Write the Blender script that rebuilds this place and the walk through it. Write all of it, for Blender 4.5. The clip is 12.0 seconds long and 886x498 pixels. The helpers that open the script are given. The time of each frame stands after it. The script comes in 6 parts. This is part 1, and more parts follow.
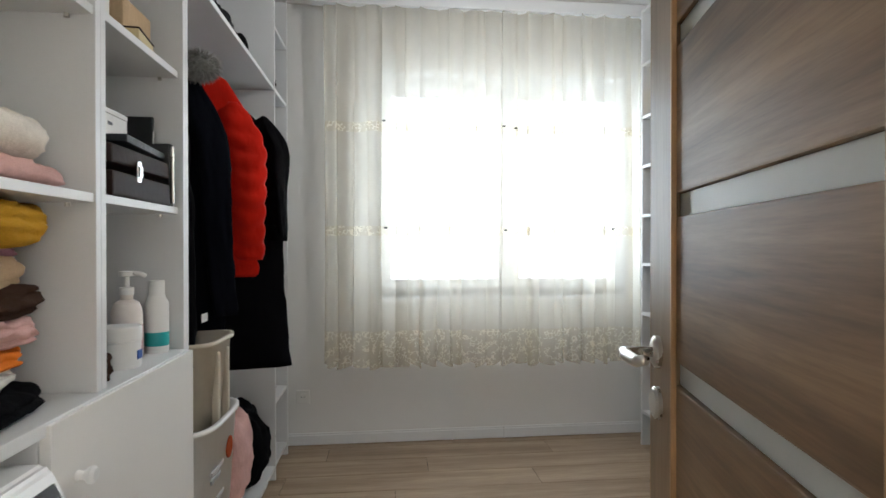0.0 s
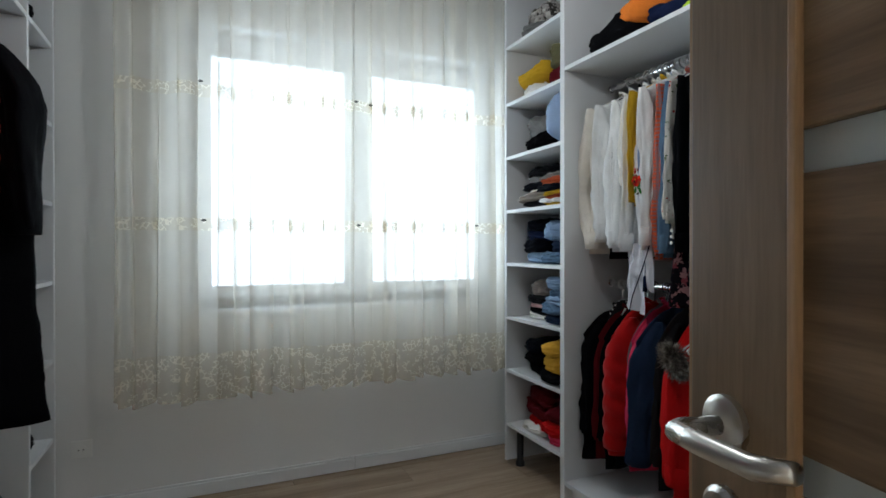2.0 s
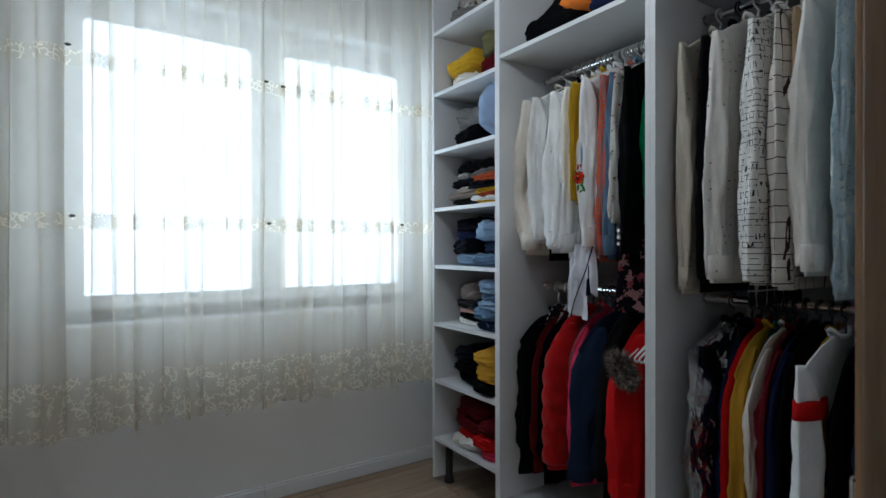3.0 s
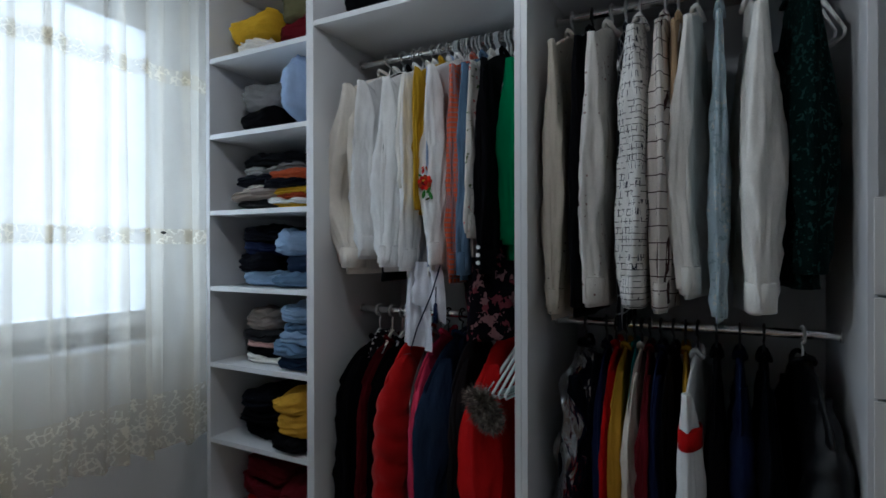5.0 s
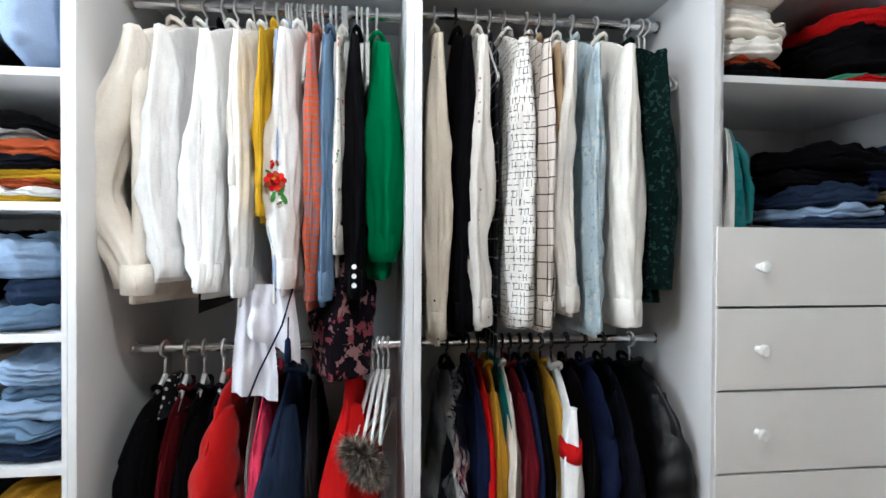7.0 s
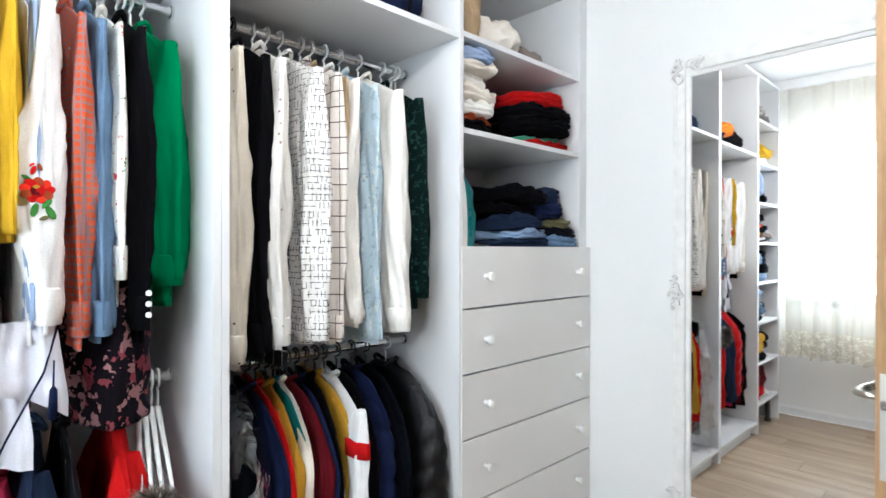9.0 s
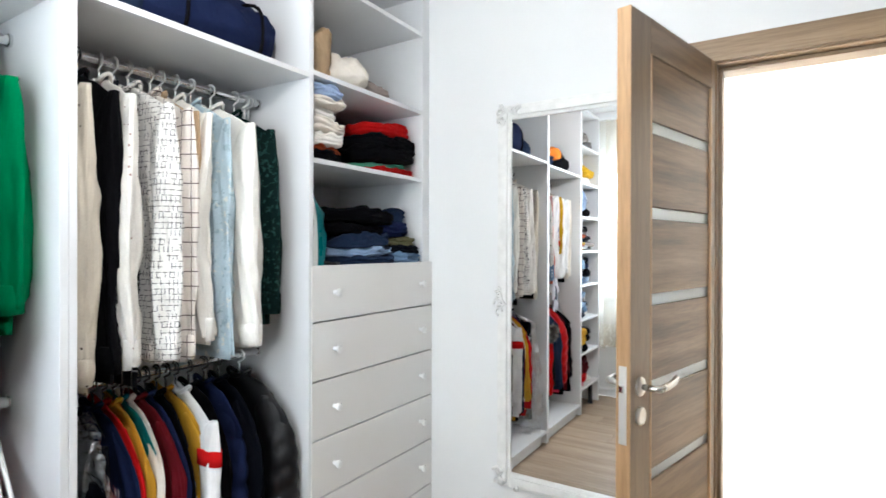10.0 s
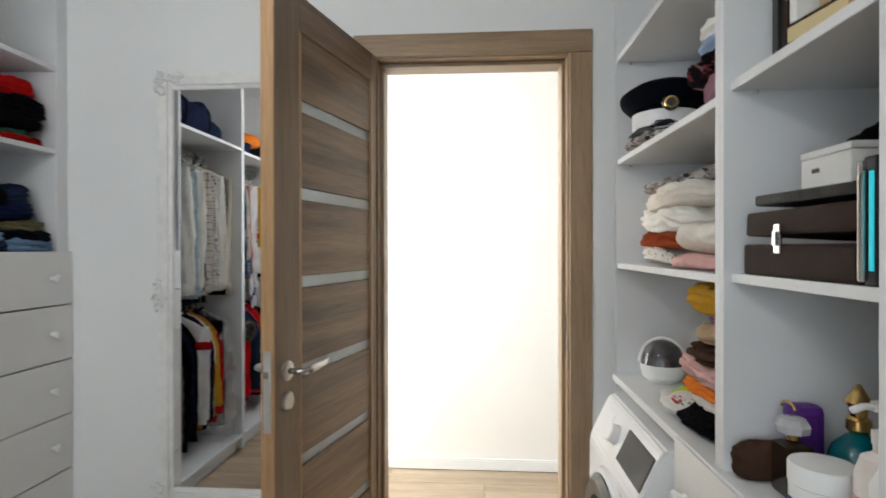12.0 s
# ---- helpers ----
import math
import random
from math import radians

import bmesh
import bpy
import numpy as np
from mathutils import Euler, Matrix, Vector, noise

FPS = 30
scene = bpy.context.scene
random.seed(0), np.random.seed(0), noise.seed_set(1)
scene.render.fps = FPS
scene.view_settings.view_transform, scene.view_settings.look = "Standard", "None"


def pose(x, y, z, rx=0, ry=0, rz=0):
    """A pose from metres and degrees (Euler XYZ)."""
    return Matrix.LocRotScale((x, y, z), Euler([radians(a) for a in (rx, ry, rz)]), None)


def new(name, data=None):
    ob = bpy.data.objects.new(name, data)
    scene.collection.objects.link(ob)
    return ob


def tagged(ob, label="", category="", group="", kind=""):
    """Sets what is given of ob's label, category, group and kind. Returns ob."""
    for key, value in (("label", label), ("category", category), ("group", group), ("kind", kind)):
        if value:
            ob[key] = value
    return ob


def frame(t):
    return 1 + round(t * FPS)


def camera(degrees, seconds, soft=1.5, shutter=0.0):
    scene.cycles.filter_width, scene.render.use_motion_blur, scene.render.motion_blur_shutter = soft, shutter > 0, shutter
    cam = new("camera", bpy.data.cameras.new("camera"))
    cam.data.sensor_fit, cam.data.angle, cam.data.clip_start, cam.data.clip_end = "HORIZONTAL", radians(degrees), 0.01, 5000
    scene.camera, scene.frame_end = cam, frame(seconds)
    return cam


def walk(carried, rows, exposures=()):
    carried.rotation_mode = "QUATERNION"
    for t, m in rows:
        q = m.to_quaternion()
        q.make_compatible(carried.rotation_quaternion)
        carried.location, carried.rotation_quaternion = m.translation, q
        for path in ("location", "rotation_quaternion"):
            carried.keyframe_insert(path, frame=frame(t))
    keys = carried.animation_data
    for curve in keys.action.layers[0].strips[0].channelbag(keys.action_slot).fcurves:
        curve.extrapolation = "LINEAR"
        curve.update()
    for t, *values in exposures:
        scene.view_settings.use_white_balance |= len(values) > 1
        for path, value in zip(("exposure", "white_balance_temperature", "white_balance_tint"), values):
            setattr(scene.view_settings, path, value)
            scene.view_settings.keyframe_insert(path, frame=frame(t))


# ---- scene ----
cam = camera(79.2, 12.0, soft=1.5, shutter=0.22)
PATH = [
    (0, 0.1177, 0.2059, 1.1854, -6.062, -0.316, -0.056),
    (0.5, 0.1051, 0.3184, 1.1937, -10.669, -0.332, -0.007),
    (1, 0.1008, 0.4392, 1.1901, -15.288, -0.300, -0.173),
    (1.5, 0.1114, 0.5552, 1.1822, -19.289, -0.319, -0.019),
    (2, 0.1306, 0.6882, 1.1727, -23.730, -0.254, -0.050),
    (2.5, 0.1517, 0.8162, 1.1730, -28.390, -0.224, -0.088),
    (2.7, 0.1563, 0.8642, 1.1746, -30.484, -0.257, -0.096),
    (4.5, 0.2091, 1.3113, 1.1962, -52.164, 0.099, -0.169),
    (5, 0.2408, 1.4626, 1.2276, -61.805, -0.116, -0.127),
    (5.5, 0.2768, 1.6171, 1.2524, -71.226, -0.390, -0.095),
    (6, 0.3185, 1.7708, 1.2582, -80.175, -0.428, 0.030),
    (6.5, 0.3448, 1.8996, 1.2695, -87.673, -0.485, 0.109),
    (6.7, 0.3498, 1.9539, 1.2820, -91.107, -0.577, 0.207),
    (8.3, 0.4878, 2.3408, 1.2901, -123.524, -0.095, 0.052),
    (8.5, 0.4760, 2.3615, 1.2947, -126.673, 0.014, 0.079),
    (9, 0.4306, 2.4177, 1.3204, -133.902, -0.040, 0.086),
    (9.5, 0.3436, 2.4818, 1.3538, -140.200, -0.100, 0.146),
    (10, 0.2278, 2.5384, 1.3936, -147.847, -0.173, 0.128),
    (10.5, 0.1575, 2.5752, 1.4013, -155.430, 0.193, 0.132),
    (11, 0.0940, 2.5708, 1.4213, -161.892, -0.084, 0.070),
    (11.5, 0.0533, 2.5541, 1.4142, -167.319, 0.009, 0.049),
    (11.7, 0.0369, 2.5180, 1.4022, -169.563, 0.172, 0.060),
    (12, 0.0384, 2.4021, 1.3411, -176.022, -0.159, -0.064),
]
EXPOSURES = [(0.0, -1.0, 6200, 9), (0.5, -1.22, 6100, 8), (1.5, -1.55, 5900, 6), (2.5, -1.62, 5650, 5), (4.5, -2.2, 5500, 8), (5.5, -1.85, 5500, 7), (6.0, -1.2, 5750, 8), (6.5, -0.58, 6000, 9), (8.5, 0.1, 5950, 9), (9.5, 0.1, 5950, 9), (10.5, -0.02, 6150, 9), (11.5, -0.48, 6200, 9), (12.0, -1.0, 6200, 9)]
walk(cam, [(t, pose(x, y, z, 90 + pitch, -roll, yaw)) for t, x, y, z, yaw, pitch, roll in PATH], EXPOSURES)

# ---- daylight ----
world = bpy.data.worlds.new("sky")
scene.world = world
world.use_nodes = True
sky_node = world.node_tree.nodes.new("ShaderNodeTexSky")
sky_node.sky_type = "NISHITA"
sky_node.sun_disc = False
sky_node.sun_elevation = radians(40)
sky_node.sun_rotation = radians(60)
world.node_tree.links.new(sky_node.outputs[0], world.node_tree.nodes["Background"].inputs[0])
world.node_tree.nodes["Background"].inputs[1].default_value = 0.15


def lamp(name, kind, energy, color, m, **more):
    data = bpy.data.lights.new(name, kind)
    data.energy, data.color = energy, color
    if kind == "AREA":
        data.shape, data.size, data.size_y = "RECTANGLE", more["size"], more["size_y"]
    elif kind == "SUN":
        data.angle = more["angle"]
    else:
        data.shadow_soft_size = more["radius"]
    ob = new(name, data)
    ob.matrix_world = m
    return ob


# the sky's light in the window, an added hall lamp, the room's ceiling lamp
lamp("window_daylight", "AREA", 66, (0.78, 0.89, 1.0), pose(0.86, 3.74, 1.55, -90, 0, 0), size=1.6, size_y=1.3)
# added lamp that brightens the hall, its source unseen
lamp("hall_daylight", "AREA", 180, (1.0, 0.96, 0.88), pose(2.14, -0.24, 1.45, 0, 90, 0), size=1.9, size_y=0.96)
lamp("room_lamp", "POINT", 37, (1.0, 0.955, 0.90), pose(0.80, 2.12, 2.24), radius=0.05)


# ---- materials ----
def ramp(nt, fac, stops):
    node = nt.nodes.new("ShaderNodeValToRGB")
    while len(node.color_ramp.elements) < len(stops):
        node.color_ramp.elements.new(0.5)
    for e, (p, c) in zip(node.color_ramp.elements, stops):
        e.position, e.color = p, (*c, 1)
    nt.links.new(fac, node.inputs[0])
    return node.outputs[0]


def noise_tex(nt, vec, scale, detail=4.0, rough=0.55):
    node = nt.nodes.new("ShaderNodeTexNoise")
    node.inputs["Scale"].default_value = scale
    node.inputs["Detail"].default_value = detail
    node.inputs["Roughness"].default_value = rough
    nt.links.new(vec, node.inputs["Vector"])
    return node.outputs["Fac"]


def mapped(nt, scale=(1, 1, 1), rot=(0, 0, 0), shift=None):
    tc = nt.nodes.new("ShaderNodeTexCoord")
    mp = nt.nodes.new("ShaderNodeMapping")
    mp.inputs["Scale"].default_value = scale
    mp.inputs["Rotation"].default_value = [radians(a) for a in rot]
    nt.links.new(tc.outputs["Object"], mp.inputs["Vector"])
    if shift:
        info = nt.nodes.new("ShaderNodeObjectInfo")
        mul = nt.nodes.new("ShaderNodeMath")
        mul.operation = "MULTIPLY"
        mul.inputs[1].default_value = shift
        nt.links.new(info.outputs["Random"], mul.inputs[0])
        nt.links.new(mul.outputs[0], mp.inputs["Location"])
    return mp.outputs[0]


def mix(nt, fac, a, b, mode="MIX"):
    node = nt.nodes.new("ShaderNodeMix")
    node.data_type, node.blend_type = "RGBA", mode
    for sock, v in ((node.inputs[0], fac), (node.inputs[6], a), (node.inputs[7], b)):
        if isinstance(v, (int, float)):
            sock.default_value = v
        elif isinstance(v, tuple):
            sock.default_value = (*v, 1) if len(v) == 3 else v
        else:
            nt.links.new(v, sock)
    return node.outputs[2]


def math_node(nt, op, a, b=0.0):
    node = nt.nodes.new("ShaderNodeMath")
    node.operation = op
    for sock, v in ((node.inputs[0], a), (node.inputs[1], b)):
        if isinstance(v, (int, float)):
            sock.default_value = v
        else:
            nt.links.new(v, sock)
    return node.outputs[0]


def base_mat(name, rough=0.6, metal=0.0):
    m = bpy.data.materials.new(name)
    m.use_nodes = True
    b = m.node_tree.nodes["Principled BSDF"]
    b.inputs["Roughness"].default_value = rough
    b.inputs["Metallic"].default_value = metal
    return m, m.node_tree, b


def bump(nt, bsdf, height, strength=0.2, dist=0.01):
    node = nt.nodes.new("ShaderNodeBump")
    node.inputs["Strength"].default_value = strength
    node.inputs["Distance"].default_value = dist
    nt.links.new(height, node.inputs["Height"])
    nt.links.new(node.outputs[0], bsdf.inputs["Normal"])


def scaled(c, k):
    return tuple(min(1.0, v * k) for v in c)


def plain(name, col, rough=0.55, metal=0.0, var=0.08, coarse=3.0, fine=60.0, relief=0.08, shift=7.0):
    """Paint, plastic or metal with stains at a coarse scale and grain at a fine one."""
    m, nt, b = base_mat(name, rough, metal)
    v = mapped(nt, shift=shift)
    c1 = ramp(nt, noise_tex(nt, v, coarse), [(0.3, scaled(col, 1 - var)), (0.7, scaled(col, 1 + var))])
    f = noise_tex(nt, v, fine)
    c2 = ramp(nt, f, [(0.3, (1 - var * 0.6,) * 3), (0.7, (1, 1, 1))])
    nt.links.new(mix(nt, 1.0, c1, c2, "MULTIPLY"), b.inputs["Base Color"])
    rr = math_node(nt, "MULTIPLY_ADD", noise_tex(nt, v, coarse * 4), 0.2)
    rr.node.inputs[2].default_value = max(0.02, rough - 0.1)
    nt.links.new(rr, b.inputs["Roughness"])
    if relief:
        bump(nt, b, f, relief, 0.002)
    return m


def wood(name, dark, mid, light, axis="z", rough=0.42, scale=1.0, shift=9.0):
    """Stretched grain along one axis, with bands and fine pores."""
    m, nt, b = base_mat(name, rough)
    k = {"x": (0.9, 14, 14), "y": (14, 0.9, 14), "z": (14, 14, 0.9)}[axis]
    v = mapped(nt, tuple(s * scale for s in k), shift=shift)
    big = noise_tex(nt, v, 1.0, 6, 0.6)
    finev = mapped(nt, tuple(s * scale * 5 for s in k), shift=shift)
    f = noise_tex(nt, finev, 2.0, 3, 0.7)
    c = ramp(nt, big, [(0.28, dark), (0.5, mid), (0.72, light)])
    p = ramp(nt, f, [(0.35, (0.72, 0.7, 0.68)), (0.6, (1, 1, 1))])
    nt.links.new(mix(nt, 0.7, c, p, "MULTIPLY"), b.inputs["Base Color"])
    bump(nt, b, f, 0.12, 0.002)
    return m


def cloth(name, col, rough=0.9, var=0.14, weave=420.0, relief=0.5, sheen=0.0, pattern=None):
    """Woven cloth: faded patches, thread relief and, where given, a printed pattern."""
    m, nt, b = base_mat(name, rough)
    v = mapped(nt, shift=5.0)
    c = ramp(nt, noise_tex(nt, v, 9.0), [(0.25, scaled(col, 1 - var)), (0.75, scaled(col, 1 + var))])
    if pattern:
        c = pattern(nt, v, c)
    th = noise_tex(nt, v, weave, 2)
    c = mix(nt, 0.35, c, ramp(nt, th, [(0.3, (0.6, 0.6, 0.6)), (0.7, (1, 1, 1))]), "MULTIPLY")
    nt.links.new(c, b.inputs["Base Color"])
    crease = noise_tex(nt, mapped(nt, (30, 30, 9), shift=5.0), 1.0, 3)
    both = math_node(nt, "ADD", math_node(nt, "MULTIPLY", crease, 1.0), math_node(nt, "MULTIPLY", th, 0.12))
    bump(nt, b, both, relief, 0.012)
    b.inputs["Sheen Weight"].default_value = sheen
    b.inputs["Specular IOR Level"].default_value = 0.35 if rough < 0.6 else 0.06
    return m


def sep(nt, v):
    node = nt.nodes.new("ShaderNodeSeparateXYZ")
    nt.links.new(v, node.inputs[0])
    return node.outputs


def line_mask(nt, coord, period, width):
    f = math_node(nt, "FRACT", math_node(nt, "MULTIPLY", coord, 1.0 / period))
    return math_node(nt, "LESS_THAN", f, width)


def grid_pattern(ink, period, width, both=True):
    def make(nt, v, c):
        s = sep(nt, v)
        a = line_mask(nt, s[2], period, width)
        d = line_mask(nt, math_node(nt, "ADD", s[0], s[1]), period, width)
        return mix(nt, math_node(nt, "MAXIMUM", a, d) if both else a, c, ink)
    return make


def dot_pattern(ink, scale, size):
    def make(nt, v, c):
        node = nt.nodes.new("ShaderNodeTexVoronoi")
        node.inputs["Scale"].default_value = scale
        node.inputs["Randomness"].default_value = 0.35
        nt.links.new(v, node.inputs["Vector"])
        return mix(nt, math_node(nt, "LESS_THAN", node.outputs["Distance"], size), c, ink)
    return make


def dash_pattern(inks, scale):
    """Short printed bars, some upright and some level, one in each cell of a staggered grid."""
    def make(nt, v, c):
        xyz = sep(nt, v)
        side = math_node(nt, "ADD", xyz[0], xyz[1])
        for i, ink in enumerate(inks):
            u = math_node(nt, "MULTIPLY_ADD", side, scale * (0.62 if i else 1.0))
            u.node.inputs[2].default_value = 0.37 * i
            w = math_node(nt, "MULTIPLY_ADD", xyz[2], scale * (1.0 if i else 0.66))
            w.node.inputs[2].default_value = 0.53 * i
            row = math_node(nt, "FLOOR", w)
            u = math_node(nt, "ADD", u, math_node(nt, "FRACT", math_node(nt, "MULTIPLY", math_node(nt, "SINE", math_node(nt, "MULTIPLY", row, 12.9)), 437.5)))
            fu = math_node(nt, "ABSOLUTE", math_node(nt, "SUBTRACT", math_node(nt, "FRACT", u), 0.5))
            fw = math_node(nt, "ABSOLUTE", math_node(nt, "SUBTRACT", math_node(nt, "FRACT", w), 0.5))
            long_, thin = (fu, fw) if i else (fw, fu)
            bar = math_node(nt, "MULTIPLY", math_node(nt, "LESS_THAN", long_, 0.36), math_node(nt, "LESS_THAN", thin, 0.075))
            cell = nt.nodes.new("ShaderNodeCombineXYZ")
            nt.links.new(math_node(nt, "FLOOR", u), cell.inputs[0])
            nt.links.new(row, cell.inputs[1])
            dice = nt.nodes.new("ShaderNodeTexWhiteNoise")
            dice.noise_dimensions = "2D"
            nt.links.new(cell.outputs[0], dice.inputs["Vector"])
            bar = math_node(nt, "MULTIPLY", bar, math_node(nt, "GREATER_THAN", dice.outputs["Value"], 0.3))
            c = mix(nt, bar, c, ink)
        return c
    return make


def flower_pattern(inks, scale, cover=0.45):
    def make(nt, v, c):
        out = c
        for i, ink in enumerate(inks):
            mp = nt.nodes.new("ShaderNodeMapping")
            mp.inputs["Location"].default_value = (1.3 * i, 2.9 * i, 0.7 * i)
            nt.links.new(v, mp.inputs["Vector"])
            n = noise_tex(nt, mp.outputs[0], scale, 3, 0.7)
            out = mix(nt, math_node(nt, "GREATER_THAN", n, 1 - cover), out, ink)
        return out
    return make


def clear(name, col, rough, alpha):
    """Thin film or glass that lets light straight through and shines at the surface."""
    m = bpy.data.materials.new(name)
    m.use_nodes = True
    nt = m.node_tree
    b = nt.nodes["Principled BSDF"]
    b.inputs["Base Color"].default_value = (*col, 1)
    b.inputs["Roughness"].default_value = rough
    b.inputs["Alpha"].default_value = alpha
    b.inputs["Specular IOR Level"].default_value = 0.9
    return m


M = {}
M["wall"] = plain("wall_paint", (0.80, 0.80, 0.79), 0.75, var=0.03, coarse=1.2, fine=180, relief=0.12)
M["hall_wall"] = plain("hall_wall_paint", (0.86, 0.85, 0.83), 0.75, var=0.03, coarse=1.2, fine=180, relief=0.1)
M["ceiling"] = plain("ceiling_paint", (0.85, 0.85, 0.84), 0.8, var=0.02, coarse=1.0, fine=150)
M["melamine"] = plain("white_melamine", (0.72, 0.725, 0.73), 0.38, var=0.03, coarse=2.0, fine=240, relief=0.05)
M["edge"] = plain("white_edge_band", (0.83, 0.82, 0.80), 0.35, var=0.02, coarse=4.0, fine=200, relief=0.03)
M["front"] = plain("white_drawer_front", (0.79, 0.775, 0.75), 0.33, var=0.025, coarse=2.0, fine=200, relief=0.03)
M["gap"] = plain("dark_gap", (0.06, 0.055, 0.05), 0.8)
M["chrome"] = plain("chrome", (0.78, 0.78, 0.78), 0.16, 1.0, var=0.04, relief=0)
M["nickel"] = plain("brushed_nickel", (0.62, 0.6, 0.56), 0.28, 1.0, var=0.06, relief=0.03)
M["satin"] = plain("satin_steel", (0.72, 0.71, 0.69), 0.45, 0.85, var=0.05, relief=0.03)
M["plastic_white"] = plain("white_plastic", (0.82, 0.82, 0.80), 0.35, var=0.03, relief=0.02)
M["plastic_black"] = plain("black_plastic", (0.018, 0.018, 0.02), 0.35, var=0.1, relief=0.02)
M["frame_white"] = plain("ornate_white_paint", (0.80, 0.79, 0.76), 0.5, var=0.07, coarse=20, fine=200, relief=0.2)
M["pvc"] = plain("window_pvc", (0.80, 0.81, 0.82), 0.35, var=0.02, relief=0.02)
M["door_wood"] = wood("door_veneer", (0.055, 0.030, 0.015), (0.205, 0.130, 0.070), (0.37, 0.25, 0.145), "x", 0.42)
M["door_stile"] = wood("door_veneer_upright", (0.165, 0.108, 0.06), (0.235, 0.158, 0.09), (0.305, 0.21, 0.125), "z", 0.4)
# the door's own veneer again, brighter light on the frame put into its colour
M["frame_head_lit"] = wood("door_veneer_lit_head", (0.22, 0.145, 0.08), (0.31, 0.21, 0.12), (0.39, 0.27, 0.16), "x", 0.4)
M["frame_wood_lit"] = wood("door_veneer_lit_upright", (0.22, 0.145, 0.08), (0.31, 0.21, 0.12), (0.39, 0.27, 0.16), "z", 0.4)
M["door_edge"] = wood("door_edge_veneer", (0.36, 0.21, 0.10), (0.46, 0.28, 0.14), (0.54, 0.35, 0.19), "z", 0.4)
M["plank"] = wood("laminate_plank", (0.25, 0.175, 0.11), (0.38, 0.28, 0.19), (0.50, 0.385, 0.27), "x", 0.42, 0.8, 23.0)
M["plank_hall"] = wood("laminate_plank_hall", (0.30, 0.23, 0.16), (0.39, 0.31, 0.22), (0.46, 0.37, 0.28), "x", 0.4, 0.8, 23.0)
M["subfloor"] = plain("plank_joint", (0.07, 0.052, 0.038), 0.8)

m_, nt_, b_ = base_mat("frosted_glass", 0.35)
b_.inputs["Base Color"].default_value = (0.78, 0.83, 0.82, 1)
b_.inputs["Transmission Weight"].default_value = 0.55
M["frosted"] = m_
m_, nt_, b_ = base_mat("mirror_silver", 0.015, 1.0)
b_.inputs["Base Color"].default_value = (0.93, 0.94, 0.94, 1)
M["mirror"] = m_
M["pane"] = clear("window_pane", (0.9, 0.95, 1.0), 0.02, 0.06)


def sheer_mat(name, col, alpha, embroid=0.0):
    m = bpy.data.materials.new(name)
    m.use_nodes = True
    nt = m.node_tree
    nt.nodes.remove(nt.nodes["Principled BSDF"])
    out = nt.nodes["Material Output"]
    v = mapped(nt)
    n = noise_tex(nt, v, 900, 1)
    col_s = ramp(nt, noise_tex(nt, v, 6), [(0.3, scaled(col, 0.92)), (0.7, col)])
    d = nt.nodes.new("ShaderNodeBsdfDiffuse")
    tl = nt.nodes.new("ShaderNodeBsdfTranslucent")
    tp = nt.nodes.new("ShaderNodeBsdfTransparent")
    nt.links.new(col_s, d.inputs[0])
    nt.links.new(col_s, tl.inputs[0])
    m1, m2 = nt.nodes.new("ShaderNodeMixShader"), nt.nodes.new("ShaderNodeMixShader")
    m1.inputs[0].default_value = 0.68
    nt.links.new(d.outputs[0], m1.inputs[1])
    nt.links.new(tl.outputs[0], m1.inputs[2])
    a = math_node(nt, "ADD", math_node(nt, "MULTIPLY", n, 0.16), alpha - 0.08)
    if embroid:
        vor = nt.nodes.new("ShaderNodeTexVoronoi")
        vor.feature = "DISTANCE_TO_EDGE"
        vor.inputs["Scale"].default_value = 48
        nt.links.new(v, vor.inputs["Vector"])
        leaf = math_node(nt, "LESS_THAN", vor.outputs["Distance"], 0.09)
        patch = math_node(nt, "GREATER_THAN", noise_tex(nt, v, 24, 2), 0.5)
        a = math_node(nt, "ADD", a, math_node(nt, "MULTIPLY", math_node(nt, "MULTIPLY", leaf, patch), embroid))
    nt.links.new(a, m2.inputs[0])
    nt.links.new(tp.outputs[0], m2.inputs[1])
    nt.links.new(m1.outputs[0], m2.inputs[2])
    nt.links.new(m2.outputs[0], out.inputs[0])
    return m


M["sheer"] = sheer_mat("sheer_voile", (0.88, 0.83, 0.72), 0.45)
M["lace"] = sheer_mat("cream_lace", (0.84, 0.775, 0.63), 0.46, 0.22)


# ---- mesh helpers ----
def box(x0, y0, z0, x1, y1, z1, bevel=0.0, bm=None):
    """A box, its edges bevelled, as a bmesh of its own or added to bm."""
    b = bmesh.new()
    bmesh.ops.create_cube(b, size=1.0)
    bmesh.ops.scale(b, vec=(abs(x1 - x0), abs(y1 - y0), abs(z1 - z0)), verts=b.verts)
    bmesh.ops.translate(b, vec=((x0 + x1) / 2, (y0 + y1) / 2, (z0 + z1) / 2), verts=b.verts)
    if bevel:
        bmesh.ops.bevel(b, geom=list(b.edges), offset=bevel, segments=2, affect="EDGES", profile=0.6)
    return b if bm is None else joined(bm, b)


def joined(bm, other):
    tmp = bpy.data.meshes.new("tmp")
    other.to_mesh(tmp)
    other.free()
    bm.from_mesh(tmp)
    bpy.data.meshes.remove(tmp)
    return bm


